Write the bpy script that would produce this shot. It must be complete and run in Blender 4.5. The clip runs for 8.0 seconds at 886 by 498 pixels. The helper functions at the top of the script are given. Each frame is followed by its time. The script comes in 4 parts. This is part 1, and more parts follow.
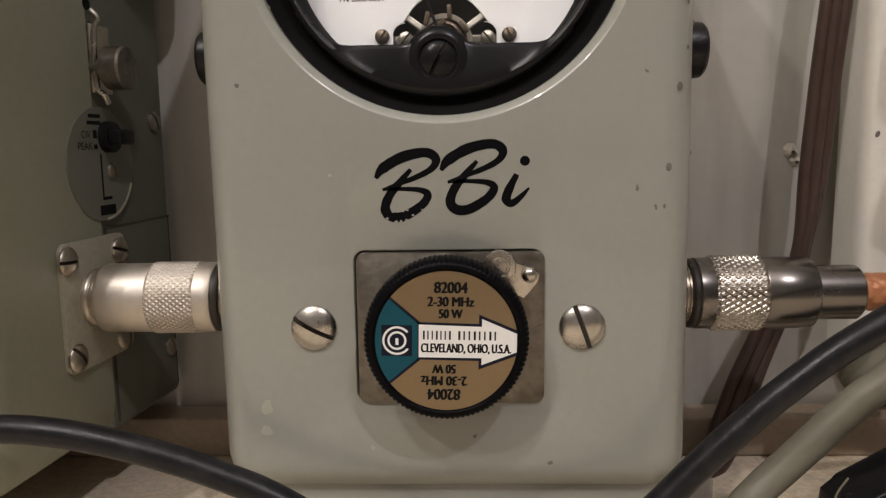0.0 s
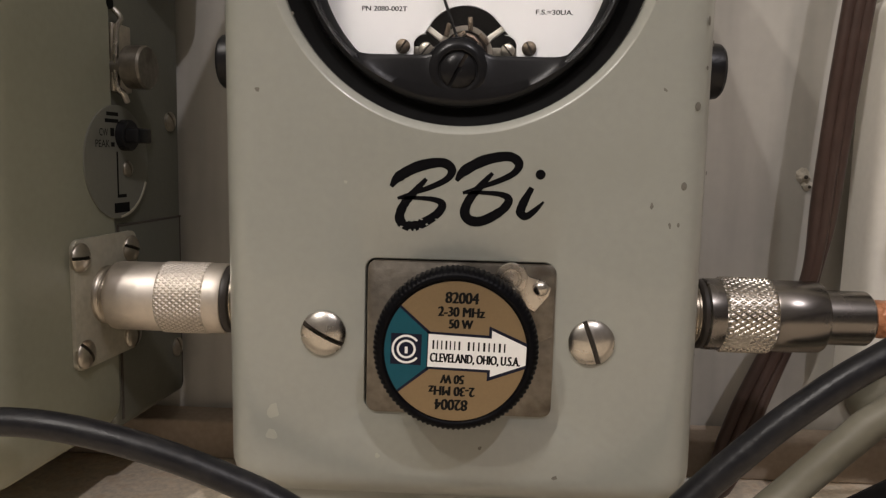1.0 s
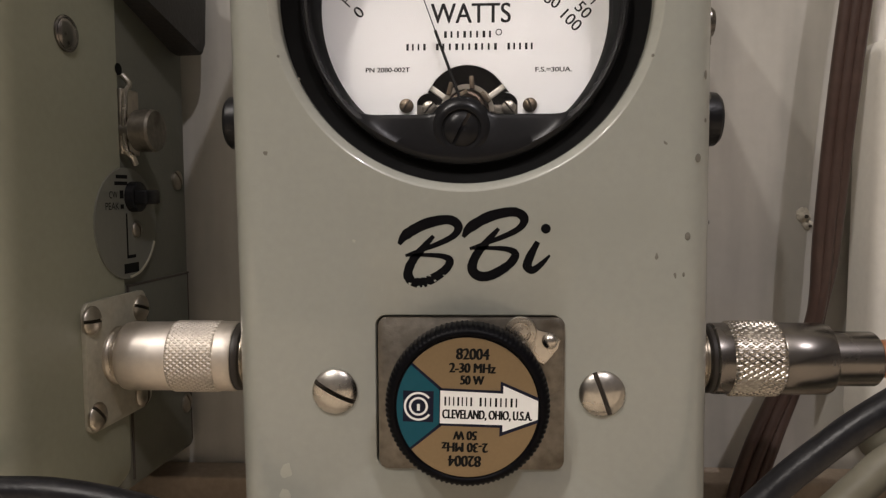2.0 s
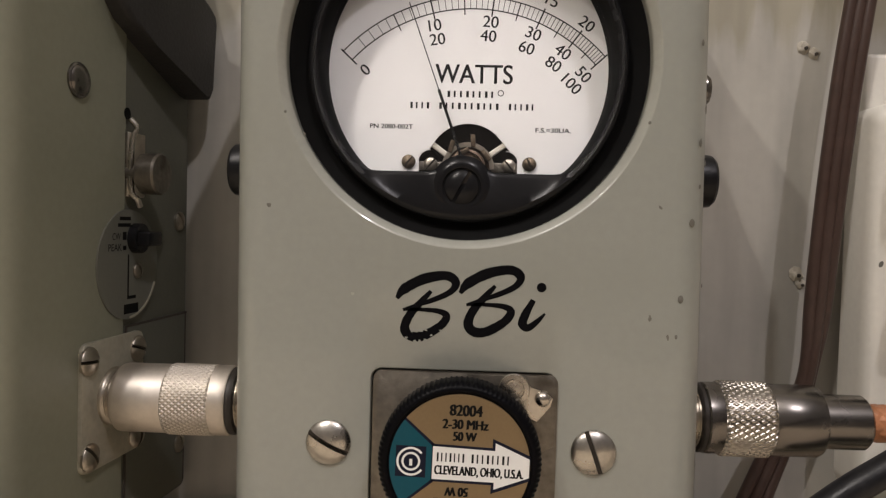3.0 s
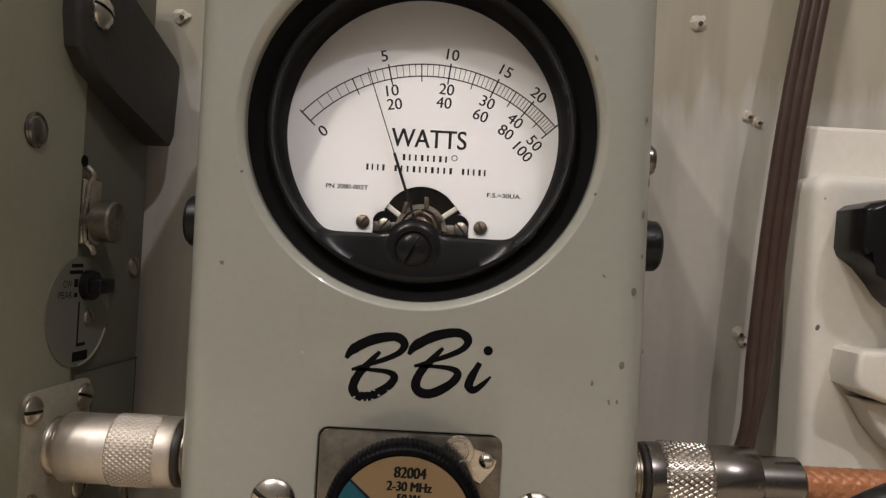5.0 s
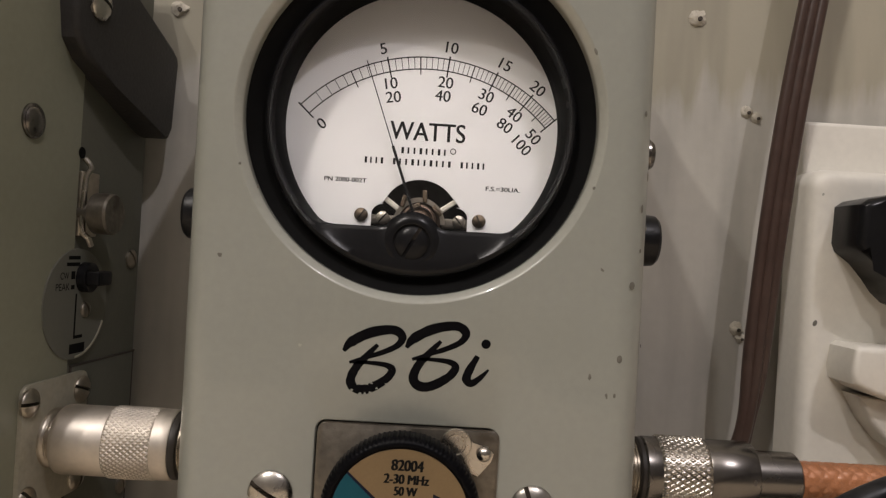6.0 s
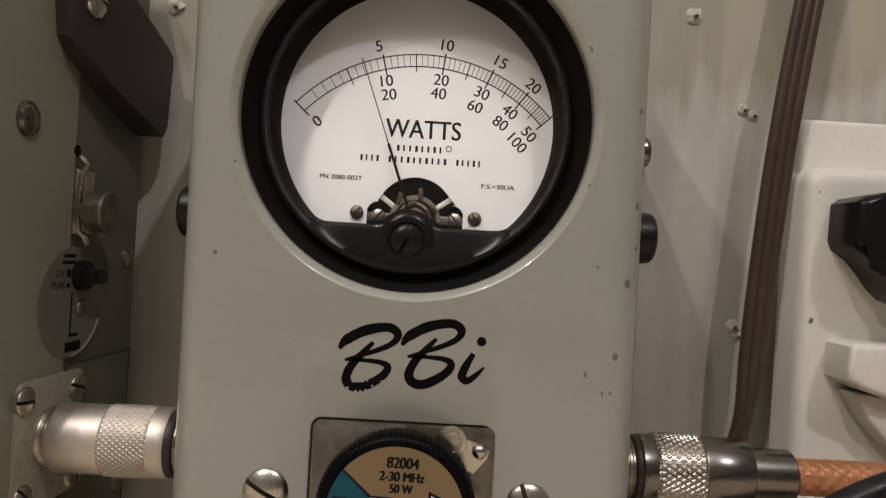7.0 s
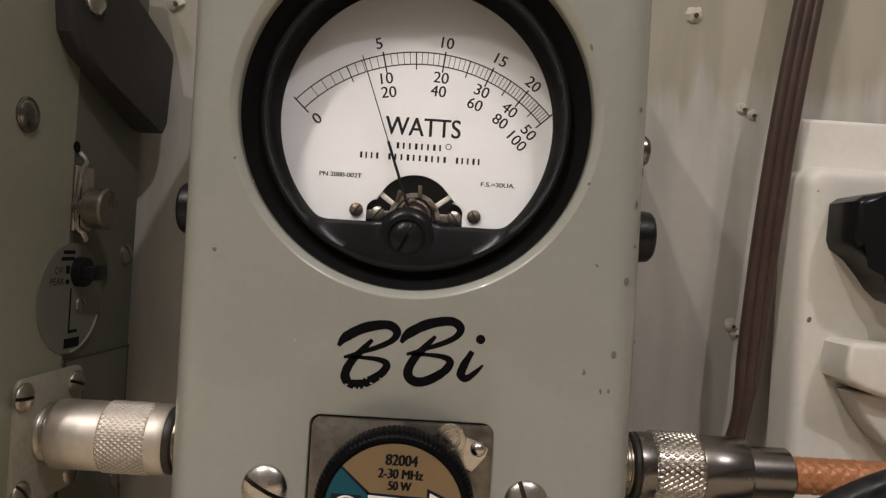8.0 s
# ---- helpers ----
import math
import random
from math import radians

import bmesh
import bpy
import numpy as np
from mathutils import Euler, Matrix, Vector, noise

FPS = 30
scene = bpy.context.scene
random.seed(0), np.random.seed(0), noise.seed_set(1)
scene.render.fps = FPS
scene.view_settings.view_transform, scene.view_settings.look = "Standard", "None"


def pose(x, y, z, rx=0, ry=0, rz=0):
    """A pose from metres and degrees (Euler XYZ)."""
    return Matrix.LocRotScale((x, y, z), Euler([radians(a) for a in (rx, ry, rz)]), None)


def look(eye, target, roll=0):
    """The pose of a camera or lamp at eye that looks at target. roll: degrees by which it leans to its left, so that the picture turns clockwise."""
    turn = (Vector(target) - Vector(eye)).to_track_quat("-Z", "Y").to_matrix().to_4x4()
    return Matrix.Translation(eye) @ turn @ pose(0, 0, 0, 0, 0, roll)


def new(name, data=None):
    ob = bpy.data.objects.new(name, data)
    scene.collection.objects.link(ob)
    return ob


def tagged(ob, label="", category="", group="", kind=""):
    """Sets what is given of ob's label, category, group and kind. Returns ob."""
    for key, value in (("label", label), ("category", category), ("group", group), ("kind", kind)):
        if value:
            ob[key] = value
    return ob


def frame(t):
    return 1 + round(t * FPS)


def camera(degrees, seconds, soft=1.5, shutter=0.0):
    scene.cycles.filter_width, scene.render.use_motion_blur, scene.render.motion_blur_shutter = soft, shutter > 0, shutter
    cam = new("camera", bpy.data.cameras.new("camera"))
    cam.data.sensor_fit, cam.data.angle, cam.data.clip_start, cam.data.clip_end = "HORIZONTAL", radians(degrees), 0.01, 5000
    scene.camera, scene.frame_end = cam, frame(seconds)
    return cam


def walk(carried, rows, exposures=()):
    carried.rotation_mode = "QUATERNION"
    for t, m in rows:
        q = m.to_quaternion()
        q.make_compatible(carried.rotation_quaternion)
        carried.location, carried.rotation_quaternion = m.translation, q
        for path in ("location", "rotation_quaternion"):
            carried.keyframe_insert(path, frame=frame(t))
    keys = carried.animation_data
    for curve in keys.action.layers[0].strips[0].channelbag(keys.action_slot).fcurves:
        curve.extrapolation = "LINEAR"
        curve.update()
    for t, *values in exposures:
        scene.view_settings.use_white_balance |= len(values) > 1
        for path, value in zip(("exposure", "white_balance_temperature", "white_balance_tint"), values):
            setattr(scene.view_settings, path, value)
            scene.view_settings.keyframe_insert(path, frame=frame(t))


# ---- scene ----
cam = camera(61.60, 8.0, soft=1.3)
PATH = [
    (0, (0.00423, -0.15788, 0.07581), (-0.00196, 0.04006, 0.04785), -0.81),
    (0.5, (0.00320, -0.15830, 0.07585), (-0.00407, 0.03986, 0.04973), 0.41),
    (1, (0.00235, -0.15828, 0.07550), (-0.00488, 0.04004, 0.05067), 1.41),
    (1.2, (0.00332, -0.15803, 0.07483), (-0.00340, 0.04042, 0.05091), 0.03),
    (1.3, (0.00634, -0.15730, 0.07391), (0.00068, 0.04112, 0.04950), -2.62),
    (1.4, (0.00630, -0.15573, 0.07414), (0.00011, 0.04264, 0.04941), -3.33),
    (1.5, (0.00378, -0.15784, 0.07713), (-0.00362, 0.04055, 0.05285), -1.92),
    (1.6, (0.00061, -0.15867, 0.07832), (-0.00680, 0.04001, 0.05662), -0.36),
    (1.7, (0.00108, -0.15891, 0.07887), (-0.00665, 0.03996, 0.05910), -0.50),
    (2.8, (-0.00014, -0.16212, 0.08355), (-0.00736, 0.03760, 0.07583), 1.31),
    (3, (0.00061, -0.16238, 0.08537), (-0.00623, 0.03739, 0.07865), 1.56),
    (3.5, (0.00231, -0.16435, 0.09025), (0.00020, 0.03564, 0.08895), 2.88),
    (4, (0.00290, -0.16617, 0.09279), (0.00377, 0.03380, 0.09598), 3.55),
    (4.5, (0.00373, -0.16610, 0.09282), (0.00576, 0.03388, 0.09491), 3.10),
    (4.7, (0.00356, -0.16626, 0.09290), (0.00579, 0.03372, 0.09486), 3.10),
    (5.8, (0.00344, -0.16546, 0.09150), (0.00611, 0.03451, 0.09315), 3.40),
    (6, (0.00339, -0.16591, 0.09196), (0.00644, 0.03406, 0.09291), 3.43),
    (6.5, (0.00367, -0.16598, 0.09189), (0.00689, 0.03400, 0.09281), 3.50),
    (7, (0.00409, -0.16586, 0.09166), (0.00755, 0.03411, 0.09237), 3.38),
    (7.5, (0.00427, -0.16588, 0.09169), (0.00802, 0.03408, 0.09191), 3.41),
    (8, (0.00389, -0.16600, 0.09164), (0.00779, 0.03396, 0.09178), 3.59),
]
walk(cam, [(t, look(eye, target, roll)) for t, eye, target, roll in PATH], exposures=[(0, 0.02), (1.5, -0.01), (3, -0.04), (4.5, -0.11), (6, -0.16), (8, -0.16)])

# ---- light: warm ceiling bulbs above and in front of the bench ----
scene.view_settings.exposure = 0.0
world = bpy.data.worlds.new("world")
scene.world = world
world.use_nodes = True
world.node_tree.nodes["Background"].inputs["Color"].default_value = (1.0, 0.9, 0.78, 1)
world.node_tree.nodes["Background"].inputs["Strength"].default_value = 0.005


def bulb(x, y, z, watts, color, radius=0.018):
    lamp = bpy.data.lights.new("ceiling_bulb", "POINT")
    lamp.energy, lamp.shadow_soft_size, lamp.color = watts, radius, color
    ob = new("ceiling_bulb", lamp)
    ob.location = (x, y, z)


bulb(-0.47, -0.82, 1.33, 19.5, (1.0, 0.93, 0.89))
bulb(-0.72, -1.0, 1.22, 19.5, (1.0, 0.92, 0.84))
bulb(0.46, -0.95, 1.28, 21, (1.0, 0.935, 0.97))


# ---- materials ----
def mat(name, color, rough=0.5, metal=0.0, vary=0.12, grain=900.0, stains=60.0, bump=0.15, bump_scale=None, coat=0.0, tint=None, stain_amount=0.0, spec=0.5):
    """Principled surface with variation at two scales and a fine relief."""
    m = bpy.data.materials.new(name)
    m.use_nodes = True
    nt = m.node_tree
    b = nt.nodes["Principled BSDF"]
    b.inputs["Roughness"].default_value, b.inputs["Metallic"].default_value = rough, metal
    b.inputs["Coat Weight"].default_value = coat
    b.inputs["Specular IOR Level"].default_value = spec
    tc = nt.nodes.new("ShaderNodeTexCoord")
    n1, n2 = nt.nodes.new("ShaderNodeTexNoise"), nt.nodes.new("ShaderNodeTexNoise")
    n1.inputs["Scale"].default_value, n1.inputs["Detail"].default_value = grain, 4
    n2.inputs["Scale"].default_value, n2.inputs["Detail"].default_value = stains, 6
    for n in (n1, n2):
        nt.links.new(tc.outputs["Object"], n.inputs["Vector"])
    add = nt.nodes.new("ShaderNodeMath")
    add.operation = "ADD"
    nt.links.new(n1.outputs["Fac"], add.inputs[0])
    nt.links.new(n2.outputs["Fac"], add.inputs[1])
    rng = nt.nodes.new("ShaderNodeMapRange")
    rng.inputs["From Min"].default_value, rng.inputs["From Max"].default_value = 0.6, 1.4
    rng.inputs["To Min"].default_value, rng.inputs["To Max"].default_value = 1 - vary, 1 + vary
    nt.links.new(add.outputs[0], rng.inputs["Value"])
    mul = nt.nodes.new("ShaderNodeVectorMath")
    mul.operation = "SCALE"
    mul.inputs[0].default_value = color
    nt.links.new(rng.outputs["Result"], mul.inputs["Scale"])
    out = mul.outputs["Vector"]
    if tint:
        ramp = nt.nodes.new("ShaderNodeMapRange")
        ramp.inputs["From Min"].default_value, ramp.inputs["From Max"].default_value = 0.52, 0.68
        ramp.inputs["To Max"].default_value = stain_amount
        nt.links.new(n2.outputs["Fac"], ramp.inputs["Value"])
        mix = nt.nodes.new("ShaderNodeMix")
        mix.data_type = "RGBA"
        nt.links.new(ramp.outputs["Result"], mix.inputs["Factor"])
        nt.links.new(out, mix.inputs["A"])
        mix.inputs["B"].default_value = (*tint, 1)
        out = mix.outputs["Result"]
    nt.links.new(out, b.inputs["Base Color"])
    rr = nt.nodes.new("ShaderNodeMapRange")
    rr.inputs["From Min"].default_value, rr.inputs["From Max"].default_value = 0.3, 0.7
    rr.inputs["To Min"].default_value, rr.inputs["To Max"].default_value = rough * 0.85, min(1, rough * 1.15)
    nt.links.new(n2.outputs["Fac"], rr.inputs["Value"])
    nt.links.new(rr.outputs["Result"], b.inputs["Roughness"])
    if bump:
        n3 = nt.nodes.new("ShaderNodeTexNoise")
        n3.inputs["Scale"].default_value, n3.inputs["Detail"].default_value = bump_scale or grain, 3
        nt.links.new(tc.outputs["Object"], n3.inputs["Vector"])
        bp = nt.nodes.new("ShaderNodeBump")
        bp.inputs["Strength"].default_value, bp.inputs["Distance"].default_value = bump, 0.0004
        nt.links.new(n3.outputs["Fac"], bp.inputs["Height"])
        nt.links.new(bp.outputs["Normal"], b.inputs["Normal"])
    return m


PAINT = mat("grey_green_enamel", (0.325, 0.334, 0.296), 0.34, vary=0.05, grain=500, stains=35, bump=0.07, bump_scale=420, coat=0.5, tint=(0.299, 0.308, 0.270), stain_amount=0.6)
# glossier than the case, and paler: the lip's highlight is put into the colour
RIM = mat("highlit_rim_enamel", (0.372, 0.378, 0.332), 0.20, vary=0.06, grain=700, stains=60, bump=0.08, bump_scale=420, coat=1.0)
PAINT_OLD = mat("olive_green_enamel", (0.248, 0.250, 0.187), 0.40, vary=0.07, grain=500, stains=40, bump=0.08, bump_scale=420, coat=0.15)
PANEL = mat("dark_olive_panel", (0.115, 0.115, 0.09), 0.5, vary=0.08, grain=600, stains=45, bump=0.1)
WALLPAINT = mat("cream_wall_paint", (0.48, 0.462, 0.415), 0.62, vary=0.05, grain=260, stains=14, bump=0.25, bump_scale=180, tint=(0.39, 0.372, 0.33), stain_amount=0.5)


def add_streaks(m, amount, scale):
    """Faint upright run marks over the colour of a painted wall."""
    nt = m.node_tree
    b = nt.nodes["Principled BSDF"]
    src = b.inputs["Base Color"].links[0].from_socket
    tc, mp, n = nt.nodes.new("ShaderNodeTexCoord"), nt.nodes.new("ShaderNodeMapping"), nt.nodes.new("ShaderNodeTexNoise")
    mp.inputs["Scale"].default_value = (1, 1, 0.13)
    n.inputs["Scale"].default_value, n.inputs["Detail"].default_value = scale, 3
    rng, mul = nt.nodes.new("ShaderNodeMapRange"), nt.nodes.new("ShaderNodeVectorMath")
    rng.inputs["From Min"].default_value, rng.inputs["From Max"].default_value = 0.42, 0.62
    rng.inputs["To Min"].default_value, rng.inputs["To Max"].default_value = 1 - amount, 1 + amount
    mul.operation = "SCALE"
    nt.links.new(tc.outputs["Object"], mp.inputs["Vector"])
    nt.links.new(mp.outputs["Vector"], n.inputs["Vector"])
    nt.links.new(n.outputs["Fac"], rng.inputs["Value"])
    nt.links.new(src, mul.inputs[0])
    nt.links.new(rng.outputs["Result"], mul.inputs["Scale"])
    nt.links.new(mul.outputs["Vector"], b.inputs["Base Color"])


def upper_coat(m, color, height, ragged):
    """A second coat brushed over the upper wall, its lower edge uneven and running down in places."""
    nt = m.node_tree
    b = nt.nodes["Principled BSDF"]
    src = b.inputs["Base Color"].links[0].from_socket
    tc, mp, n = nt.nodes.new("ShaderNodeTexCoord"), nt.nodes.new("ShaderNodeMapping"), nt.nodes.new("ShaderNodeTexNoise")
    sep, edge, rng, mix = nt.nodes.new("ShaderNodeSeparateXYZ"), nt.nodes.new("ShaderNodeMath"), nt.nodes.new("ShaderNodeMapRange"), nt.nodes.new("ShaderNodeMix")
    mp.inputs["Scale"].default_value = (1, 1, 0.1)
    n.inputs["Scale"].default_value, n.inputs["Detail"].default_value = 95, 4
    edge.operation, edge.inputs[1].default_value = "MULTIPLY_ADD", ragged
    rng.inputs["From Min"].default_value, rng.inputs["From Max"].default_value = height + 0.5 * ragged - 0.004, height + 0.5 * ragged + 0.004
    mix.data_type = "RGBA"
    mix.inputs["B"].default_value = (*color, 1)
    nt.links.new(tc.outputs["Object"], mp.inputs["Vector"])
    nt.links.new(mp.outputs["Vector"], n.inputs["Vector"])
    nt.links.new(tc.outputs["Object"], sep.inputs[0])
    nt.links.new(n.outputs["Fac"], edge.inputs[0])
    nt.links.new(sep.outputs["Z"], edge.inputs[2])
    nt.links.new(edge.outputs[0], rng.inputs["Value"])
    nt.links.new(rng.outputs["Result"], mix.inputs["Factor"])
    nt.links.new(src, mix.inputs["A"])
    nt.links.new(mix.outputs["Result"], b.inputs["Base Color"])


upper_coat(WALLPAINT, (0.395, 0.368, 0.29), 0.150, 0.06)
add_streaks(WALLPAINT, 0.10, 75)
ROOMPAINT = mat("room_wall_paint", (0.27, 0.255, 0.24), 0.8, vary=0.05, grain=120, stains=3, bump=0.2, bump_scale=80)
CEILPAINT = mat("ceiling_paint", (0.5, 0.48, 0.46), 0.85, vary=0.04, grain=120, stains=3, bump=0.2, bump_scale=80)
PLY = mat("particle_board", (0.80, 0.69, 0.54), 0.65, vary=0.28, grain=700, stains=190, bump=0.5, bump_scale=450, tint=(0.50, 0.34, 0.20), stain_amount=0.45)
BATTEN = mat("dusty_batten", (0.36, 0.29, 0.22), 0.75, vary=0.18, grain=500, stains=90, bump=0.3)
FLOORWOOD = mat("floor_boards", (0.12, 0.085, 0.06), 0.5, vary=0.2, grain=60, stains=6, bump=0.1)
BLACK = mat("black_bakelite", (0.011, 0.011, 0.012), 0.24, spec=0.2, vary=0.15, grain=700, stains=90, bump=0.05)
KNOBBLACK = mat("black_moulded_knob", (0.003, 0.003, 0.004), 0.4, spec=0.08, vary=0.2, grain=900, stains=120, bump=0.08)
GASKET = mat("black_rubber_gasket", (0.004, 0.004, 0.004), 0.8, spec=0.15, vary=0.1, grain=600, stains=80, bump=0.1)
SEAL = mat("brown_rubber_seal", (0.035, 0.029, 0.024), 0.45, vary=0.15, grain=600, stains=80, bump=0.1)
RUBBER = mat("black_rubber", (0.010, 0.010, 0.012), 0.36, spec=0.32, vary=0.25, grain=900, stains=240, bump=0.2, bump_scale=900, tint=(0.028, 0.027, 0.026), stain_amount=0.4)
LEATHER = mat("black_leather", (0.038, 0.036, 0.035), 0.52, spec=0.3, vary=0.2, grain=800, stains=60, bump=0.3, bump_scale=900)
NICKEL = mat("nickel_plate", (0.60, 0.56, 0.50), 0.26, 1.0, vary=0.10, grain=700, stains=120, bump=0.06)
DULLNICKEL = mat("tarnished_nickel", (0.50, 0.455, 0.385), 0.36, 1.0, vary=0.22, grain=500, stains=95, bump=0.2, tint=(0.19, 0.16, 0.125), stain_amount=0.75)
SATIN = mat("satin_silver_plate", (0.74, 0.68, 0.605), 0.49, 1.0, vary=0.10, grain=500, stains=90, bump=0.08)
FLANGE = mat("worn_silver_flange", (0.45, 0.425, 0.34), 0.5, 0.4, vary=0.16, grain=600, stains=120, bump=0.12, tint=(0.36, 0.31, 0.23), stain_amount=0.5)
DARKCHROME = mat("dark_chrome", (0.215, 0.20, 0.185), 0.25, 1.0, vary=0.08, grain=500, stains=90, bump=0.02)
BRASS = mat("dull_brass", (0.155, 0.12, 0.085), 0.45, 0.9, vary=0.25, grain=800, stains=200, bump=0.1)
COPPER = mat("old_copper_coil", (0.145, 0.10, 0.07), 0.45, 0.6, vary=0.3, grain=1500, stains=400, bump=0.2)
GRIME = mat("grimy_nickel", (0.215, 0.195, 0.165), 0.42, 0.9, vary=0.3, grain=600, stains=130, bump=0.3, tint=(0.10, 0.085, 0.065), stain_amount=0.8)
STEELSCREW = mat("steel_screw", (0.56, 0.53, 0.48), 0.28, 1.0, vary=0.16, grain=900, stains=220, bump=0.1)
SLOTDIRT = mat("slot_dirt", (0.06, 0.05, 0.04), 0.9, bump=0)
DIALWHITE = mat("white_dial_card", (0.84, 0.83, 0.81), 0.5, vary=0.02, grain=900, stains=50, bump=0.03)
INK = mat("black_ink", (0.006, 0.006, 0.006), 0.7, spec=0.15, vary=0.1, bump=0)
DECAL = mat("black_vinyl", (0.002, 0.002, 0.003), 0.6, spec=0.1, vary=0.1, bump=0.05)
GOLD = mat("gold_label_foil", (0.272, 0.202, 0.118), 0.36, 0.75, vary=0.06, grain=1500, stains=90, bump=0.03)
TEAL = mat("teal_print", (0.007, 0.076, 0.105), 0.4, spec=0.2, vary=0.06, bump=0.02)
NAVY = mat("dark_print", (0.006, 0.008, 0.022), 0.4, spec=0.2, vary=0.05, bump=0)
WHITEPRINT = mat("white_print", (0.86, 0.86, 0.84), 0.4, vary=0.02, bump=0)
CHIP = mat("bare_metal_chip", (0.15, 0.143, 0.12), 0.6, vary=0.3, grain=2500, stains=700, bump=0.2)
PALECHIP = mat("pale_touch_up", (0.40, 0.40, 0.342), 0.4, vary=0.05, bump=0)
CREAM = mat("cream_plastic", (0.77, 0.742, 0.67), 0.42, vary=0.05, grain=400, stains=45, bump=0.08)
CREAMJACKET = mat("cream_cable_jacket", (0.205, 0.192, 0.145), 0.5, vary=0.08, grain=400, stains=60, bump=0.1)
BROWN = mat("brown_flat_cable", (0.064, 0.039, 0.031), 0.32, vary=0.2, grain=300, stains=45, bump=0.1)
ORANGE = mat("copper_braid_coax", (0.46, 0.19, 0.085), 0.35, 0.25, vary=0.2, grain=2500, stains=300, bump=0.4, bump_scale=2600, coat=0.5)
PLASTER = mat("broken_plaster", (0.54, 0.50, 0.42), 0.85, vary=0.2, grain=1500, stains=300, bump=0.6, bump_scale=1500)
PLATEWHITE = mat("silver_grey_label", (0.15, 0.15, 0.125), 0.4, 0.0, vary=0.06, grain=800, stains=90, bump=0.03)
IVORY = mat("ivory_post", (0.72, 0.68, 0.58), 0.5, vary=0.06, bump=0.05)
CLEARISH = mat("grey_soft_plastic", (0.55, 0.53, 0.5), 0.25, vary=0.05, bump=0.03, coat=0.4)


def glass(name, tint=(1, 1, 1)):
    m = bpy.data.materials.new(name)
    m.use_nodes = True
    b = m.node_tree.nodes["Principled BSDF"]
    b.inputs["Base Color"].default_value = (*tint, 1)
    b.inputs["Roughness"].default_value, b.inputs["IOR"].default_value, b.inputs["Transmission Weight"].default_value = 0.03, 1.45, 1.0
    return m


GLASS = glass("clear_lens")


# ---- mesh helpers; all shapes below are in millimetres ----
def part(name, bm, material, parent=None, label="", angle=35, kind=""):
    bmesh.ops.recalc_face_normals(bm, faces=bm.faces)
    bmesh.ops.scale(bm, vec=(0.001, 0.001, 0.001), verts=bm.verts)
    me = bpy.data.meshes.new(name)
    bm.to_mesh(me)
    bm.free()
    me.materials.append(material)
    if any(p.material_index for p in me.polygons):
        me.materials.append(SLOTDIRT)
    me.polygons.foreach_set("use_smooth", [True] * len(me.polygons))
    me.set_sharp_from_angle(angle=radians(angle))
    ob = new(name, me)
    if parent:
        ob.parent = parent
    return tagged(ob, label, kind=kind)


def thing(name, label, category, group=""):
    return tagged(new(name), label, category, group)


def bridge(bm, rings, close=True, cap0=False, cap1=False):
    vs = [[bm.verts.new(p) for p in r] for r in rings]
    n = len(vs[0])
    for a, b in zip(vs, vs[1:]):
        for i in range(n if close else n - 1):
            j = (i + 1) % n
            bm.faces.new((a[i], a[j], b[j], b[i]))
    if cap0:
        bm.faces.new(vs[0])
    if cap1:
        bm.faces.new(vs[-1][::-1])
    return vs


AXES = {"x": Matrix(((0, 0, 1), (1, 0, 0), (0, 1, 0))), "-x": Matrix(((0, 0, -1), (1, 0, 0), (0, 1, 0))),
        "-y": Matrix(((1, 0, 0), (0, 0, -1), (0, 1, 0))), "y": Matrix(((1, 0, 0), (0, 0, 1), (0, 1, 0))), "z": Matrix.Identity(3)}


def lathe(profile, axis, at, seg=64, bm=None, wave=None, caps=True):
    """Turns (radius, height) round an axis; wave(angle, k) changes the radius."""
    bm = bm or bmesh.new()
    m, at = AXES[axis], Vector(at)
    rings = []
    for k, (r, h) in enumerate(profile):
        ring = []
        for i in range(seg):
            a = 2 * math.pi * i / seg
            q = r + (wave(a, k) if wave else 0)
            ring.append(at + m @ Vector((q * math.cos(a), q * math.sin(a), h)))
        rings.append(ring)
    bridge(bm, rings, True, caps, caps)
    return bm


def box(x0, x1, y0, y1, z0, z1, bevel=0.0, bm=None, seg=3):
    bm = bm or bmesh.new()
    r = bmesh.ops.create_cube(bm, size=1)
    for v in r["verts"]:
        v.co = Vector(((x0 + x1) / 2 + v.co.x * (x1 - x0), (y0 + y1) / 2 + v.co.y * (y1 - y0), (z0 + z1) / 2 + v.co.z * (z1 - z0)))
    if bevel:
        es = list({e for v in r["verts"] for e in v.link_edges})
        bmesh.ops.bevel(bm, geom=es, offset=bevel, segments=seg, affect="EDGES", profile=0.5)
    return bm


def spline(points, steps=12):
    p = [Vector(q) for q in points]
    p = [2 * p[0] - p[1]] + p + [2 * p[-1] - p[-2]]
    out = []
    for i in range(1, len(p) - 2):
        a, b, c, d = p[i - 1:i + 3]
        for k in range(steps):
            t = k / steps
            out.append(0.5 * (2 * b + (c - a) * t + (2 * a - 5 * b + 4 * c - d) * t * t + (3 * b - a - 3 * c + d) * t ** 3))
    out.append(p[-2])
    return out


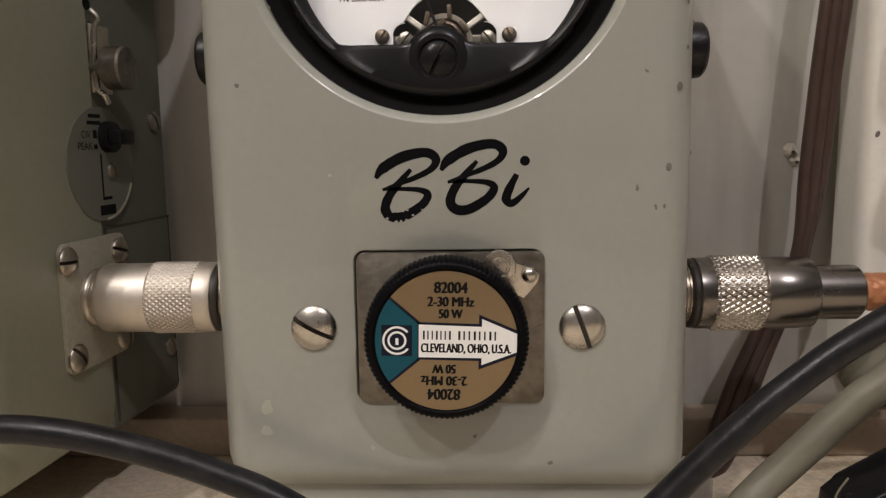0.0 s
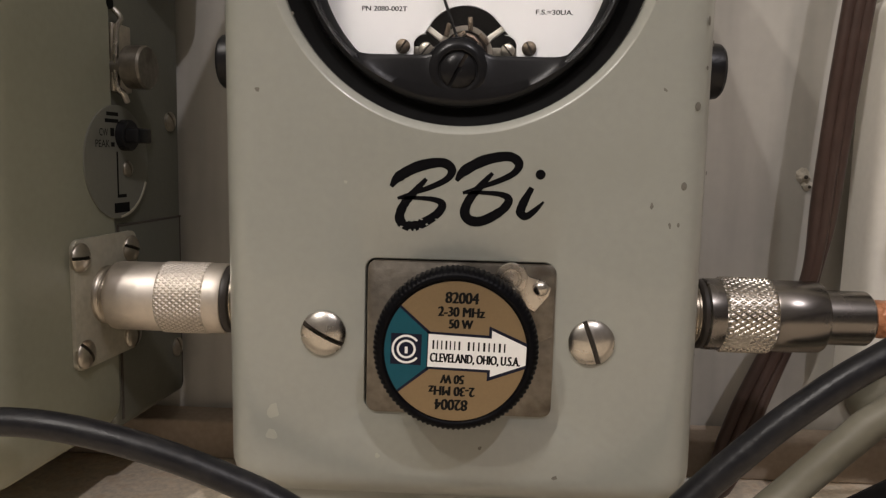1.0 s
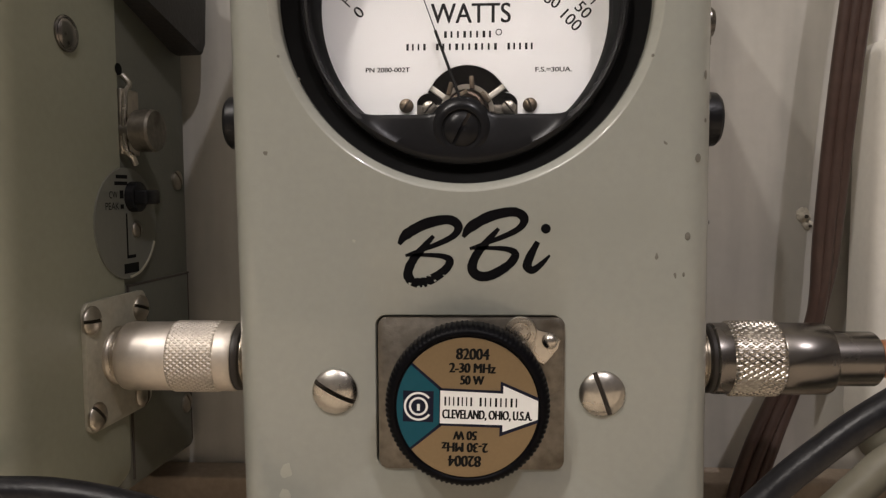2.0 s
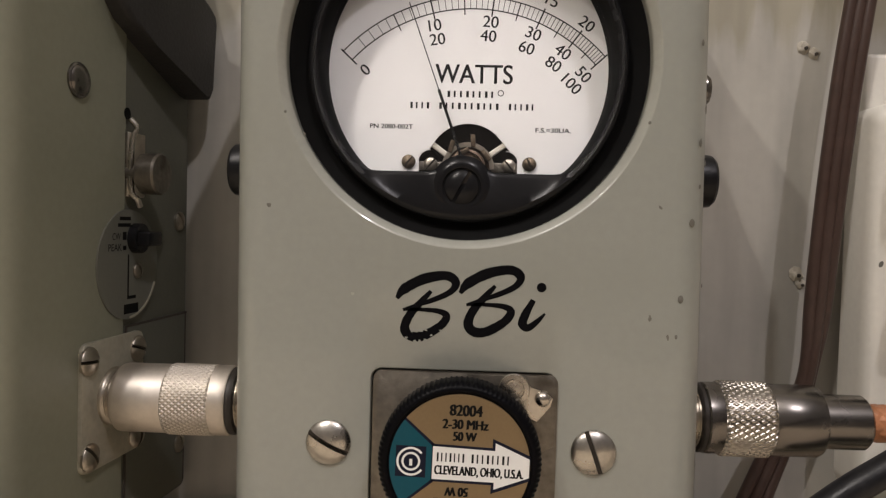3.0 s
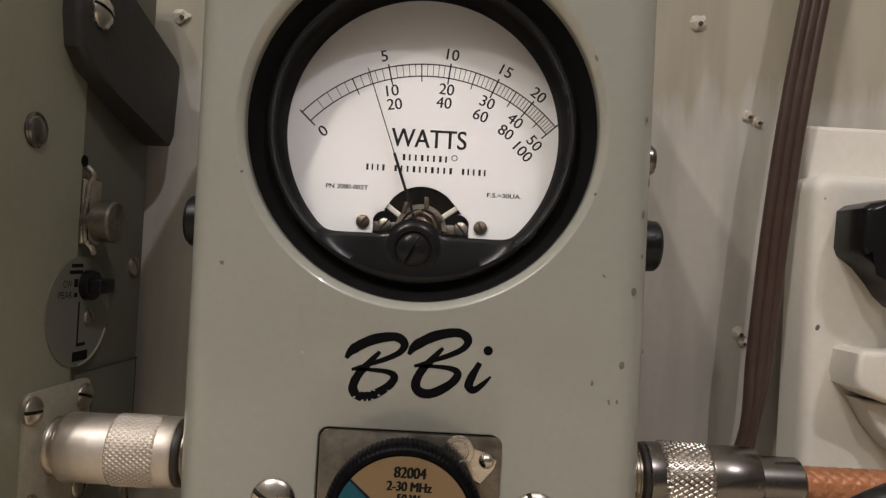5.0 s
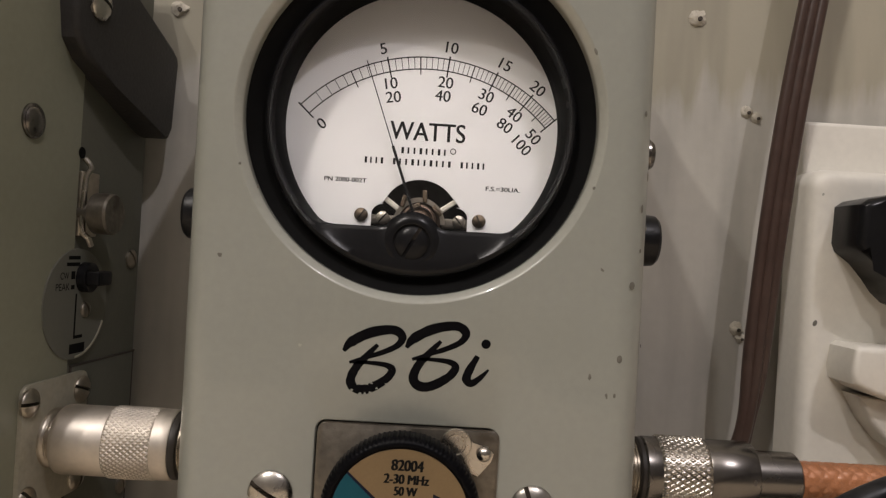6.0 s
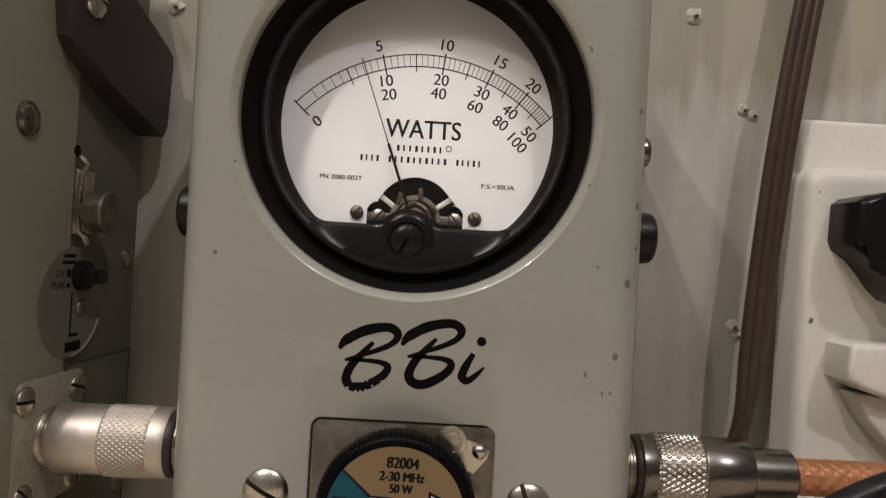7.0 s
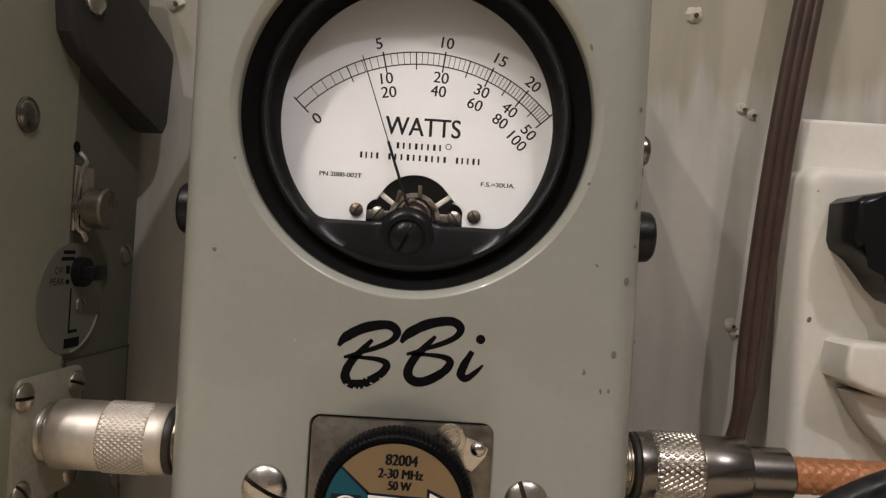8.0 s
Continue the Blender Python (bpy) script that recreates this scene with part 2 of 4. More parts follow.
def tube(points, radius, seg=24, steps=12, bm=None, wobble=0.0, raw=False):
    bm = bm or bmesh.new()
    line = points if raw else spline(points, steps)
    up, rings = None, []
    for i, c in enumerate(line):
        d = (line[min(i + 1, len(line) - 1)] - line[max(i - 1, 0)]).normalized()
        up = d.orthogonal().normalized() if up is None else (up - d * up.dot(d)).normalized()
        side = d.cross(up)
        r = radius * (1 + wobble * noise.noise(c * 0.05))
        rings.append([c + r * (up * math.cos(2 * math.pi * k / seg) + side * math.sin(2 * math.pi * k / seg)) for k in range(seg)])
    bridge(bm, rings, True, True, True)
    return bm


def prism(outline, a0, a1, axis="y", bevel=0.0, bm=None, seg=2):
    """A closed outline of (x, z), (y, z) or (x, y) points pushed from a0 to a1 along the axis."""
    bm = bm or bmesh.new()
    to = {"y": lambda p, a: (p[0], a, p[1]), "x": lambda p, a: (a, p[0], p[1]), "z": lambda p, a: (p[0], p[1], a)}[axis]
    lo, hi = [[bm.verts.new(to(p, a)) for p in outline] for a in (a0, a1)]
    n = len(outline)
    f0 = bm.faces.new(lo)
    f1 = bm.faces.new(hi[::-1])
    for i in range(n):
        bm.faces.new((lo[i], hi[i], hi[(i + 1) % n], lo[(i + 1) % n]))
    if bevel:
        es = list(f0.edges) + list(f1.edges)
        bmesh.ops.bevel(bm, geom=es, offset=bevel, segments=seg, affect="EDGES", profile=0.5)
    return bm


def rrect(cx, cz, hw, hh, r, n=8):
    out = []
    for sx, sz, a0 in ((1, 1, 0), (-1, 1, 90), (-1, -1, 180), (1, -1, 270)):
        for k in range(n + 1):
            a = radians(a0 + 90 * k / n)
            out.append((cx + sx * (hw - r) + r * math.cos(a), cz + sz * (hh - r) + r * math.sin(a)))
    return out


def circle(cx, cz, r, n=64):
    return [(cx + r * math.cos(2 * math.pi * k / n), cz + r * math.sin(2 * math.pi * k / n)) for k in range(n)]


def plate_with_holes(outer, holes, y, bm=None):
    """A flat face at depth y with openings."""
    bm = bm or bmesh.new()
    edges = []
    for loop in (outer, *holes):
        vs = [bm.verts.new((p[0], y, p[1])) for p in loop]
        edges += [bm.edges.new((vs[i], vs[(i + 1) % len(vs)])) for i in range(len(vs))]
    bmesh.ops.triangle_fill(bm, edges=edges, use_beauty=True, use_dissolve=False)
    return bm


def screw_head(R, h, slot, turn, axis, at, bm=None, rim=0.4):
    """A domed head cut by a straight slot."""
    bm = bm or bmesh.new()
    m, at = AXES[axis], Vector(at)
    spin = Matrix.Rotation(radians(turn), 3, "Z")
    put = lambda p: at + m @ (spin @ Vector(p))
    for side in (1, -1):
        rows = []
        for i in range(9):
            x = slot / 2 + (R * 0.999 - slot / 2) * math.sin(math.pi / 2 * i / 8)
            w = math.sqrt(max(R * R - x * x, 1e-4))
            row = []
            for j in range(15):
                y = w * math.sin(math.pi / 2 * (j - 7) / 7)
                q = (x * x + y * y) / (R * R)
                row.append(put((side * x, y, rim + h * max(0, 1 - q) ** 0.75)))
            rows.append(row)
        bridge(bm, rows, False)
        wall = [[put((side * slot / 2, math.sqrt(R * R - slot * slot / 4) * math.sin(math.pi / 2 * (j - 7) / 7), 0.0)) for j in range(15)], rows[0]]
        bridge(bm, wall, False)
    rings = [[put((R * math.cos(2 * math.pi * k / 48), R * math.sin(2 * math.pi * k / 48), z)) for k in range(48)] for z in (-0.3, rim * 0.8)]
    bridge(bm, rings, True)
    L = math.sqrt(R * R - slot * slot / 4) * 0.995
    bm.faces.new([bm.verts.new(put((x, y, 0.12))) for x, y in ((-slot / 2, -L), (slot / 2, -L), (slot / 2, L), (-slot / 2, L))]).material_index = 1
    return bm


def knurl(R, x0, x1, axis_y, axis_z, bm=None, teeth=44, pitch=1.28, depth=0.42):
    """A diamond-knurled sleeve along x."""
    bm = bm or bmesh.new()
    seg, rows = teeth * 4, int((x1 - x0) / pitch * 4)
    tri = lambda u: 1 - abs(2 * (u % 1.0) - 1)
    rings = []
    for k in range(rows + 1):
        v, ring = k / 4, []
        x = x0 + (x1 - x0) * k / rows
        edge = min(1, min(k, rows - k) / 2)
        for i in range(seg):
            u = i / 4
            r = R - depth + depth * edge * min(1.0, 1.25 * min(tri((u + v) / 1.0 * 0.5), tri((u - v) / 1.0 * 0.5)) * 2)
            a = 2 * math.pi * i / seg
            ring.append((x, axis_y + r * math.cos(a), axis_z + r * math.sin(a)))
        rings.append(ring)
    bridge(bm, rings, True)
    return bm


def text(name, body, at, cap, width, parent, material=None, turn=0.0, axis="-y", bold=0.0, heavy=0.0):
    """Flat printing: cap is the capitals' height, width the whole line's (0: natural), centred at a place."""
    curve = bpy.data.curves.new(name, "FONT")
    curve.body, curve.align_x, curve.align_y, curve.size, curve.offset = body, "LEFT", "BOTTOM_BASELINE", 1.0, bold
    tmp = new("tmp", curve)
    me = bpy.data.meshes.new_from_object(tmp.evaluated_get(bpy.context.evaluated_depsgraph_get()))
    bpy.data.objects.remove(tmp)
    bpy.data.curves.remove(curve)
    me.name = name
    xs, ys = [v.co.x for v in me.vertices], [v.co.y for v in me.vertices]
    w, x0, y1 = max(xs) - min(xs), min(xs), 0.69
    sy = cap / y1
    sx = width / w if width else sy
    m = AXES[axis] @ Matrix.Rotation(radians(turn), 3, "Z")
    for v in me.vertices:
        v.co = (Vector(at) + m @ Vector(((v.co.x - x0) * sx - w * sx / 2, v.co.y * sy - cap / 2, 0))) * 0.001
    if heavy:
        src = bmesh.new()
        src.from_mesh(me)
        src.verts.ensure_lookup_table(), src.edges.ensure_lookup_table(), src.faces.ensure_lookup_table()
        for k in (-1, 1):
            extra = bmesh.ops.duplicate(src, geom=src.verts[:len(me.vertices)] + src.edges[:len(me.edges)] + src.faces[:len(me.polygons)])["geom"]
            bmesh.ops.translate(src, vec=(m @ Vector((heavy * k, 0.3 * heavy * k, 0.002 * k))) * 0.001, verts=[g for g in extra if isinstance(g, bmesh.types.BMVert)])
            src.verts.ensure_lookup_table(), src.edges.ensure_lookup_table(), src.faces.ensure_lookup_table()
        src.to_mesh(me)
        src.free()
    me.materials.clear()
    me.materials.append(material or INK)
    ob = new(name, me)
    ob.parent = parent
    return ob


def flat(name, outline, y, thick, material, parent, label=""):
    return part(name, prism(outline, y, y - thick), material, parent, label)


def stroke(points, widths, y, thick, bm):
    """A brush stroke of changing width, lying on the face."""
    line = spline([(p[0], 0, p[1]) for p in points], 8)
    n = len(line)
    left, right = [], []
    for i, c in enumerate(line):
        d = (line[min(i + 1, n - 1)] - line[max(i - 1, 0)]).normalized()
        s = Vector((-d.z, 0, d.x))
        f = i / (n - 1) * (len(widths) - 1)
        k = min(int(f), len(widths) - 2)
        w = 1.17 * (widths[k] + (widths[k + 1] - widths[k]) * (f - k)) * (1 + 0.10 * noise.noise(c * 2.3))
        left.append(c + s * w)
        right.append(c - s * w)
    rings = [[Vector((p.x, y, p.z)), Vector((p.x, y - thick, p.z)), Vector((q.x, y - thick, q.z)), Vector((q.x, y, q.z))] for p, q in zip(left, right)]
    bridge(bm, rings, True, True, True)


# ---- the room that closes the place ----
def slab(name, x0, x1, y0, y1, z0, z1, material, label, category):
    return tagged(part(name, box(x0, x1, y0, y1, z0, z1), material), label, category, kind="structure")


SHELF_Z, WALL_Y = -25.0, 86.0
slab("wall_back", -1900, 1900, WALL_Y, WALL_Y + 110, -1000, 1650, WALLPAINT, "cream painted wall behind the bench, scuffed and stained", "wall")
slab("wall_left", -2010, -1900, -2600, WALL_Y + 110, -1000, 1650, ROOMPAINT, "plain painted side wall of the room", "wall")
slab("wall_right", 1900, 2010, -2600, WALL_Y + 110, -1000, 1650, ROOMPAINT, "plain painted side wall of the room", "wall")
slab("wall_front", -2010, 2010, -2710, -2600, -1000, 1650, ROOMPAINT, "plain painted wall across the room", "wall")
slab("ceiling", -2010, 2010, -2710, WALL_Y + 110, 1650, 1760, CEILPAINT, "white painted ceiling", "ceiling")
slab("floor", -2010, 2010, -2710, WALL_Y + 110, -1100, -1000, FLOORWOOD, "brown wooden floor", "floor")
tagged(part("shelf", box(-900, 900, -420, WALL_Y - 0.5, SHELF_Z - 18, SHELF_Z, 0.8), PLY), "bare particle board bench top against the wall", "shelf", kind="structure")
tagged(part("trim", box(-895, 895, 72, WALL_Y - 0.3, SHELF_Z + 0.1, -12.0, 0.9), BATTEN), "dusty wooden batten along the wall", "trim", kind="structure")


# ---- wattmeter body, shared by both meters ----
def shell(bm, x0, x1, z0, z1, y0, depth, R, rc, holes=(), lean=0.0):
    """A pan with a rounded front rim; the flat front has openings; lean is its tilt to the side."""
    cx, cz, hw, hh = (x0 + x1) / 2, (z0 + z1) / 2, (x1 - x0) / 2, (z1 - z0) / 2
    rings = [[(p[0], y0 + depth, p[1]) for p in rrect(cx, cz, hw, hh, rc)]]
    for k in range(9):
        a = math.pi / 2 * k / 8
        d = R * (1 - math.cos(a))
        rings.append([(p[0], y0 + R * (1 - math.sin(a)), p[1]) for p in rrect(cx, cz, hw - d, hh - d, max(rc - d, 0.6))])
    rings = [[(p[0] - lean * (p[2] - 40), p[1], p[2]) for p in ring] for ring in rings]
    bridge(bm, rings, True)
    inner = [(p[0], p[2]) for p in rings[-1]]
    plate_with_holes(inner, holes, y0, bm)
    bmesh.ops.remove_doubles(bm, verts=bm.verts, dist=0.001)
    return bm


# ================= the wattmeter =================
meter = thing("wattmeter", "pale grey-green enamelled wattmeter with a round white dial", "wattmeter")
CX, HX, HZ, HR = 1.0, -0.6, 122.0, 40.1
BX, BZ = -0.7, 121.6  # middle of the movement behind the opening
X0, X1 = CX - 52.8, CX + 52.3
LEAN = 0.008  # the case stands a little askew
bm = shell(bmesh.new(), X0, X1, -2.6, 181, 0, 44, 7.5, 9, (circle(HX, HZ, HR + 1.9, 96), rrect(0.3, 36.4, 20.8, 17.3, 2.6)), lean=LEAN)
# rolled lip of the dial opening and the socket's edge
bridge(bm, [[(p[0], y, p[1]) for p in rrect(0.3, 36.4, 20.8 - d, 17.3 - d, 2.6 - d * 0.5)] for d, y in ((0, 0), (0.3, 0.12), (0.5, 0.5), (0.55, 4.2))])
bmesh.ops.remove_doubles(bm, verts=bm.verts, dist=0.001)
case = part("case", bm, PAINT, meter)
bm = bmesh.new()
bridge(bm, [[(p[0], y, p[1]) for p in circle(HX, HZ, r, 128)] for r, y in ((HR + 1.9, 0.0), (HR + 1.7, 0.06), (HR + 1.45, 0.2), (HR + 0.35, 1.3), (HR + 0.1, 1.6), (HR, 2.1), (HR, 6.0))])
part("opening_rim", bm, RIM, meter, "glossy rolled rim of the dial opening, its highlight painted in as paler enamel", 60)
bm = box(X0 + 0.7, X1 - 0.7, 43.5, WALL_Y - 4, 0.5, 180, 2.0)
for v in bm.verts:
    v.co.x -= LEAN * (v.co.z - 40)
part("rear_case", bm, PAINT, meter)
part("base_tray", box(X0 + 1.6, X1 - 1.6, 4.6, 42.0, -12, 0.5, 1.0), PAINT, meter)
for fx in (X0 + 14, X1 - 14):
    for fy in (14, 66):
        part("rubber_foot", lathe([(6.5, -25), (7, -23), (7.5, -11.8)], "z", (fx, fy, 0), 24), RUBBER, meter)

# paint chips and touch-ups
for x, z, w, h, a, m in ((-24.6, 69.5, .35, .4, 0, PALECHIP), (-43.5, 88.5, .45, .6, 20, CHIP), (40.4, 66.1, .35, .6, 0, CHIP), 
                         (-40.4, 18.3, 1.2, 2.0, 0, PALECHIP), (-40.8, 12.9, 1.2, 1.4, 0, PALECHIP), (44.4, 62.0, .25, .7, 15, CHIP), (22.6, 5.2, .6, .5, 0, CHIP),
                         (5.8, 11.4, .4, .45, 0, CHIP), (-17, 8.8, .55, .5, 0, PALECHIP), (-36, 104.2, .3, .35, 0, CHIP), (41.8, 90.2, .3, .5, 40, CHIP)):
    pts = [(x + (w * math.cos(t) * math.cos(radians(a)) - h * math.sin(t) * math.sin(radians(a))) * (1 + 0.25 * math.sin(3 * t + x)),
            z + (w * math.cos(t) * math.sin(radians(a)) + h * math.sin(t) * math.cos(radians(a))) * (1 + 0.25 * math.cos(2 * t + z))) for t in [k * math.pi / 8 for k in range(16)]]
    part("paint_chip", prism(pts, 0.01, -0.03), m, case)

# chips where the front rolls over to the side
for x, z, w, h in ((48.9, 87.0, .75, .95), (46.9, 70.4, .65, .9), (50.4, 104.5, .4, 1.0), (52.0, 100.2, .35, .7), (46.2, 62.2, .3, .5), (52.7, 73.2, .4, .5), (50.6, 95.0, .35, .5), (52.8, 33.0, .4, .6), (51.6, 112.0, .3, 1.2), (50.0, 126.0, .4, .7), (51.2, 20.0, .35, .6)):
    y = 7.5 - math.sqrt(7.5 ** 2 - (x - 45.8) ** 2)
    b2 = bmesh.new()
    bmesh.ops.create_icosphere(b2, subdivisions=2, radius=1, matrix=Matrix.LocRotScale((x, y, z), Euler((0, 0, math.asin((x - 45.8) / 7.5))), (w, 0.10, h)))
    part("paint_chip", b2, CHIP, case)

# nicks on the rolled lip of the opening
for a, w in ((24, 0.9), (198, 0.35), (341, 0.4)):
    r = HR + 1.75
    b2 = bmesh.new()
    bmesh.ops.create_icosphere(b2, subdivisions=2, radius=1, matrix=Matrix.LocRotScale((HX + r * math.cos(radians(a)), 0.1, HZ + r * math.sin(radians(a))), Euler((0, -radians(a), 0)), (0.4, 0.14, w)))
    part("paint_chip", b2, CHIP, case)

# meter movement: bezel, lens, dial and pointer
bezel_n = 192


def opening(a, flat_z, hump_r, R):
    """Distance from the dial's middle to the window's edge in the direction a."""
    s, c = math.sin(a), math.cos(a)
    r = R
    if s < 0:
        r = min(r, (BZ - flat_z) / -s)
        bx, bz = -1.2 - BX, 93.6 - BZ
        d = c * bx + s * bz
        q = d * d - (bx * bx + bz * bz - hump_r * hump_r)
        if q > 0:
            r = min(r, d - math.sqrt(q))
    return r


def smooth_ring(fn, passes):
    v = [fn(2 * math.pi * k / bezel_n) for k in range(bezel_n)]
    for _ in range(passes):
        v = [(v[k - 1] + 2 * v[k] + v[(k + 1) % bezel_n]) / 4 for k in range(bezel_n)]
    return v


def polar(values, y):
    return [(BX + r * math.cos(2 * math.pi * k / bezel_n), y(k, r) if callable(y) else y, BZ + r * math.sin(2 * math.pi * k / bezel_n)) for k, r in enumerate(values)]


win = smooth_ring(lambda a: opening(a, 97.2, 7.0, 33.2), 3)
bm = bmesh.new()
bridge(bm, [polar([35.9] * bezel_n, 15.0), polar([35.9] * bezel_n, 5.4), polar([35.6] * bezel_n, 4.2), polar([35.1] * bezel_n, 3.5),
            polar([min(34.6, w + 0.94 * (34.6 - w)) for w in win], 3.1), polar([w + 0.75 * (34.2 - w) if w < 32.5 else w + 1.0 for w in win], 4.0),
            polar([w + 1.3 if w < 32.5 else w + 0.75 for w in win], 4.4), polar([w + 0.4 for w in win], 4.9)])
bezel = part("bezel", bm, BLACK, meter, "glossy black bakelite bezel", 50)
bm = bmesh.new()
bridge(bm, [polar([w + 0.4 for w in win], 4.9), polar([w + 0.05 for w in win], 6.0), polar([w - 0.25 for w in win], 14.8)])
part("reveal", bm, GASKET, bezel, "matte black inner wall", 60)
part("gasket", lathe([(HR - 0.02, -9.0), (HR - 0.05, -4.0), (35.4, -7.5), (35.4, -12)], "-y", (HX, 0, HZ), 96, caps=False), GASKET, meter)
# boss round the zero screw
part("boss", lathe([(7.2, -5.2), (6.4, -4.3), (5.4, -3.75), (4.7, -3.6), (4.3, -3.75), (4.1, -4.3), (0.2, -4.4)], "-y", (-1.3, 0, 93.7), 48), BLACK, bezel)
part("zero_screw", screw_head(3.9, 1.3, 0.8, -28, "-y", (-1.3, 4.3, 93.7)), BLACK, bezel, "black slotted zero screw")

def dial_edge(a):
    s, c = math.sin(a), math.cos(a)
    r = 34.6
    if s < 0:
        r = min(r, (BZ - 93.0) / -s)
        top = (BZ - 103.6) / -s
        if abs(c * top + 0.4) < 11.6:
            r = min(r, top)
        bx, bz = -0.2 - BX, 100.3 - BZ
        d = c * bx + s * bz
        q = d * d - (bx * bx + bz * bz - 9.7 ** 2)
        if q > 0:
            r = min(r, d - math.sqrt(q))
    return r


bm = bmesh.new()
edge = [dial_edge(2 * math.pi * k / bezel_n) for k in range(bezel_n)]
bridge(bm, [polar([0.5] * bezel_n, 15.0), polar([e * 0.6 for e in edge], 15.0), polar(edge, 15.0), polar(edge, 15.8)], True, True, False)
for s in (-1, 1):
    prism([(-0.2 + s * x, z) for x, z in ((12.0, 103.6), (11.7, 103.1), (11.7, 93.0), (20.0, 93.0), (13.2, 104.4))], 15.05, 15.75, "y", 0.0, bm)
    prism([(-0.2 + s * x, z) for x, z in [(12.0, 103.7), (8.9, 103.7)] + [(9.0 + 2.8 * math.sin(t), 100.8 + 2.8 * math.cos(t)) for t in [math.pi / 2 * k / 8 for k in range(9)]] + [(12.0, 100.8)]], 15.06, 15.7, "y", 0.0, bm)
dial = part("dial", bm, DIALWHITE, meter, "white printed dial card")
DY = 14.97
PX, PZ = 0.35, 97.7


def arc(r0, r1, a0, a1, bm, n=60):
    rings = []
    for k in range(n + 1):
        a = radians(a0 + (a1 - a0) * k / n)
        s, c = math.sin(a), math.cos(a)
        rings.append([(PX + r0 * s, DY, PZ + r0 * c), (PX + r1 * s, DY, PZ + r1 * c)])
    bridge(bm, rings, False)


def deflection(v):
    u = v / 25
    return -47.0 + 94.2 * (u ** (0.69 - 0.17 * u) if u else 0)


bm = bmesh.new()
arc(42.02, 42.30, -47, 47.2, bm)
arc(39.1, 39.38, -47, 47.2, bm)
for k in range(51):
    v = k / 2
    a, big, mid = deflection(v), k % 10 == 0, k % 10 == 5
    w = 0.36 if big else 0.28 if mid else 0.15
    r0, r1 = (37.7, 42.9) if big else (37.9, 42.2) if mid else (39.2, 42.2)
    dw = math.degrees(w / 2 / 41)
    arc(r0, r1, a - dw, a + dw, bm, 1)
part("scale", bm, INK, dial)
for s, x, z, turn in (("5", -11.3, 141.3, 14), ("10", 5.4, 142.5, -6), ("15", 18.6, 139.2, -24), ("20", 26.8, 133.9, -37), ("0", -25.2, 122.2, 42), ("10", -8.9, 133.0, 10),
                      ("20", -8.2, 129.7, 8), ("20", 4.3, 134.0, -5), ("40", 3.8, 130.7, -4), ("30", 14.4, 131.4, -20), ("60", 12.9, 128.1, -18),
                      ("40", 21.4, 127.3, -35), ("80", 19.3, 124.4, -33), ("50", 26.4, 122.1, -46), ("100", 23.7, 119.8, -44)):
    text("numeral", s, (x, DY, z), 2.65, 0, dial, turn=turn, heavy=0.045)
text("lettering", "WATTS", (0.65, DY, 121.7), 4.4, 18.2, dial, heavy=0.09)
text("lettering", "PN 2080-002T", (-18.6, DY, 109.0), 1.05, 10.2, dial, heavy=0.045)
text("lettering", "F.S.=30UA.", (19.7, DY, 108.8), 1.05, 8.3, dial, heavy=0.045)
# maker's lines on the dial as small plain bars
def print_bars(x0, x1, z, h, count, y, parent, place=lambda pts: pts):
    """A line of printing that is not lettered: one upright bar a character."""
    pitch = (x1 - x0) / count
    for k in range(count):
        a = x0 + pitch * (k + 0.22)
        w = pitch * (0.30 if k % 3 else 0.42)
        part("print_bar", prism(place([(a, z - h / 2), (a + w, z - h / 2), (a + w, z + h / 2), (a, z + h / 2)]), y, y - 0.01), INK, parent)


for x0, x1, z, count in ((-5.8, 6.0, 116.9, 8), (-14.5, -9.3, 114.1, 4), (-7.7, 7.2, 114.1, 10), (8.8, 15.5, 114.1, 5)):
    print_bars(x0, x1, z, 1.5, count, DY, dial)
part("print_ring", lathe([(0.75, 0), (0.55, 0)], "-y", (7.1, DY - 0.005, 117.3), 24, caps=False), INK, dial)

for x, turn in ((-14.3, -35), (14.3, 25)):
    part("dial_screw", screw_head(1.65, 0.7, 0.4, turn, "-y", (x, 14.9, 100.7), rim=0.3), BRASS, dial, "small dull brass screw")

movement = part("movement", box(-17, 17.6, 19.5, 21, 90, 112), GASKET, meter, "dark meter movement behind the dial")
part("coil", lathe([(5.4, 0), (5.4, 2.0), (5.0, 2.4), (4.6, 1.6), (4.4, 1.6), (4.2, 3.0), (3.7, 3.2), (3.4, 2.2), (2.9, 2.2), (2.7, 3.4), (2.0, 3.6), (1.7, 2.8), (0.2, 2.8)], "-y", (-0.4, 18.5, 99.8), 40), COPPER, movement)
for x, z, a in ((-4.2, 104.6, 14), (0.9, 106.0, -4), (-1.4, 103.4, 62), (4.0, 102.6, -40)):
    b2 = box(-0.55, 0.55, 14.9, 16.5, -1.5, 1.5, 0.2)
    bmesh.ops.transform(b2, matrix=Matrix.Translation((x, 0, z)) @ Matrix.Rotation(radians(a), 4, "Y"), verts=b2.verts)
    part("tab", b2, BRASS, movement)
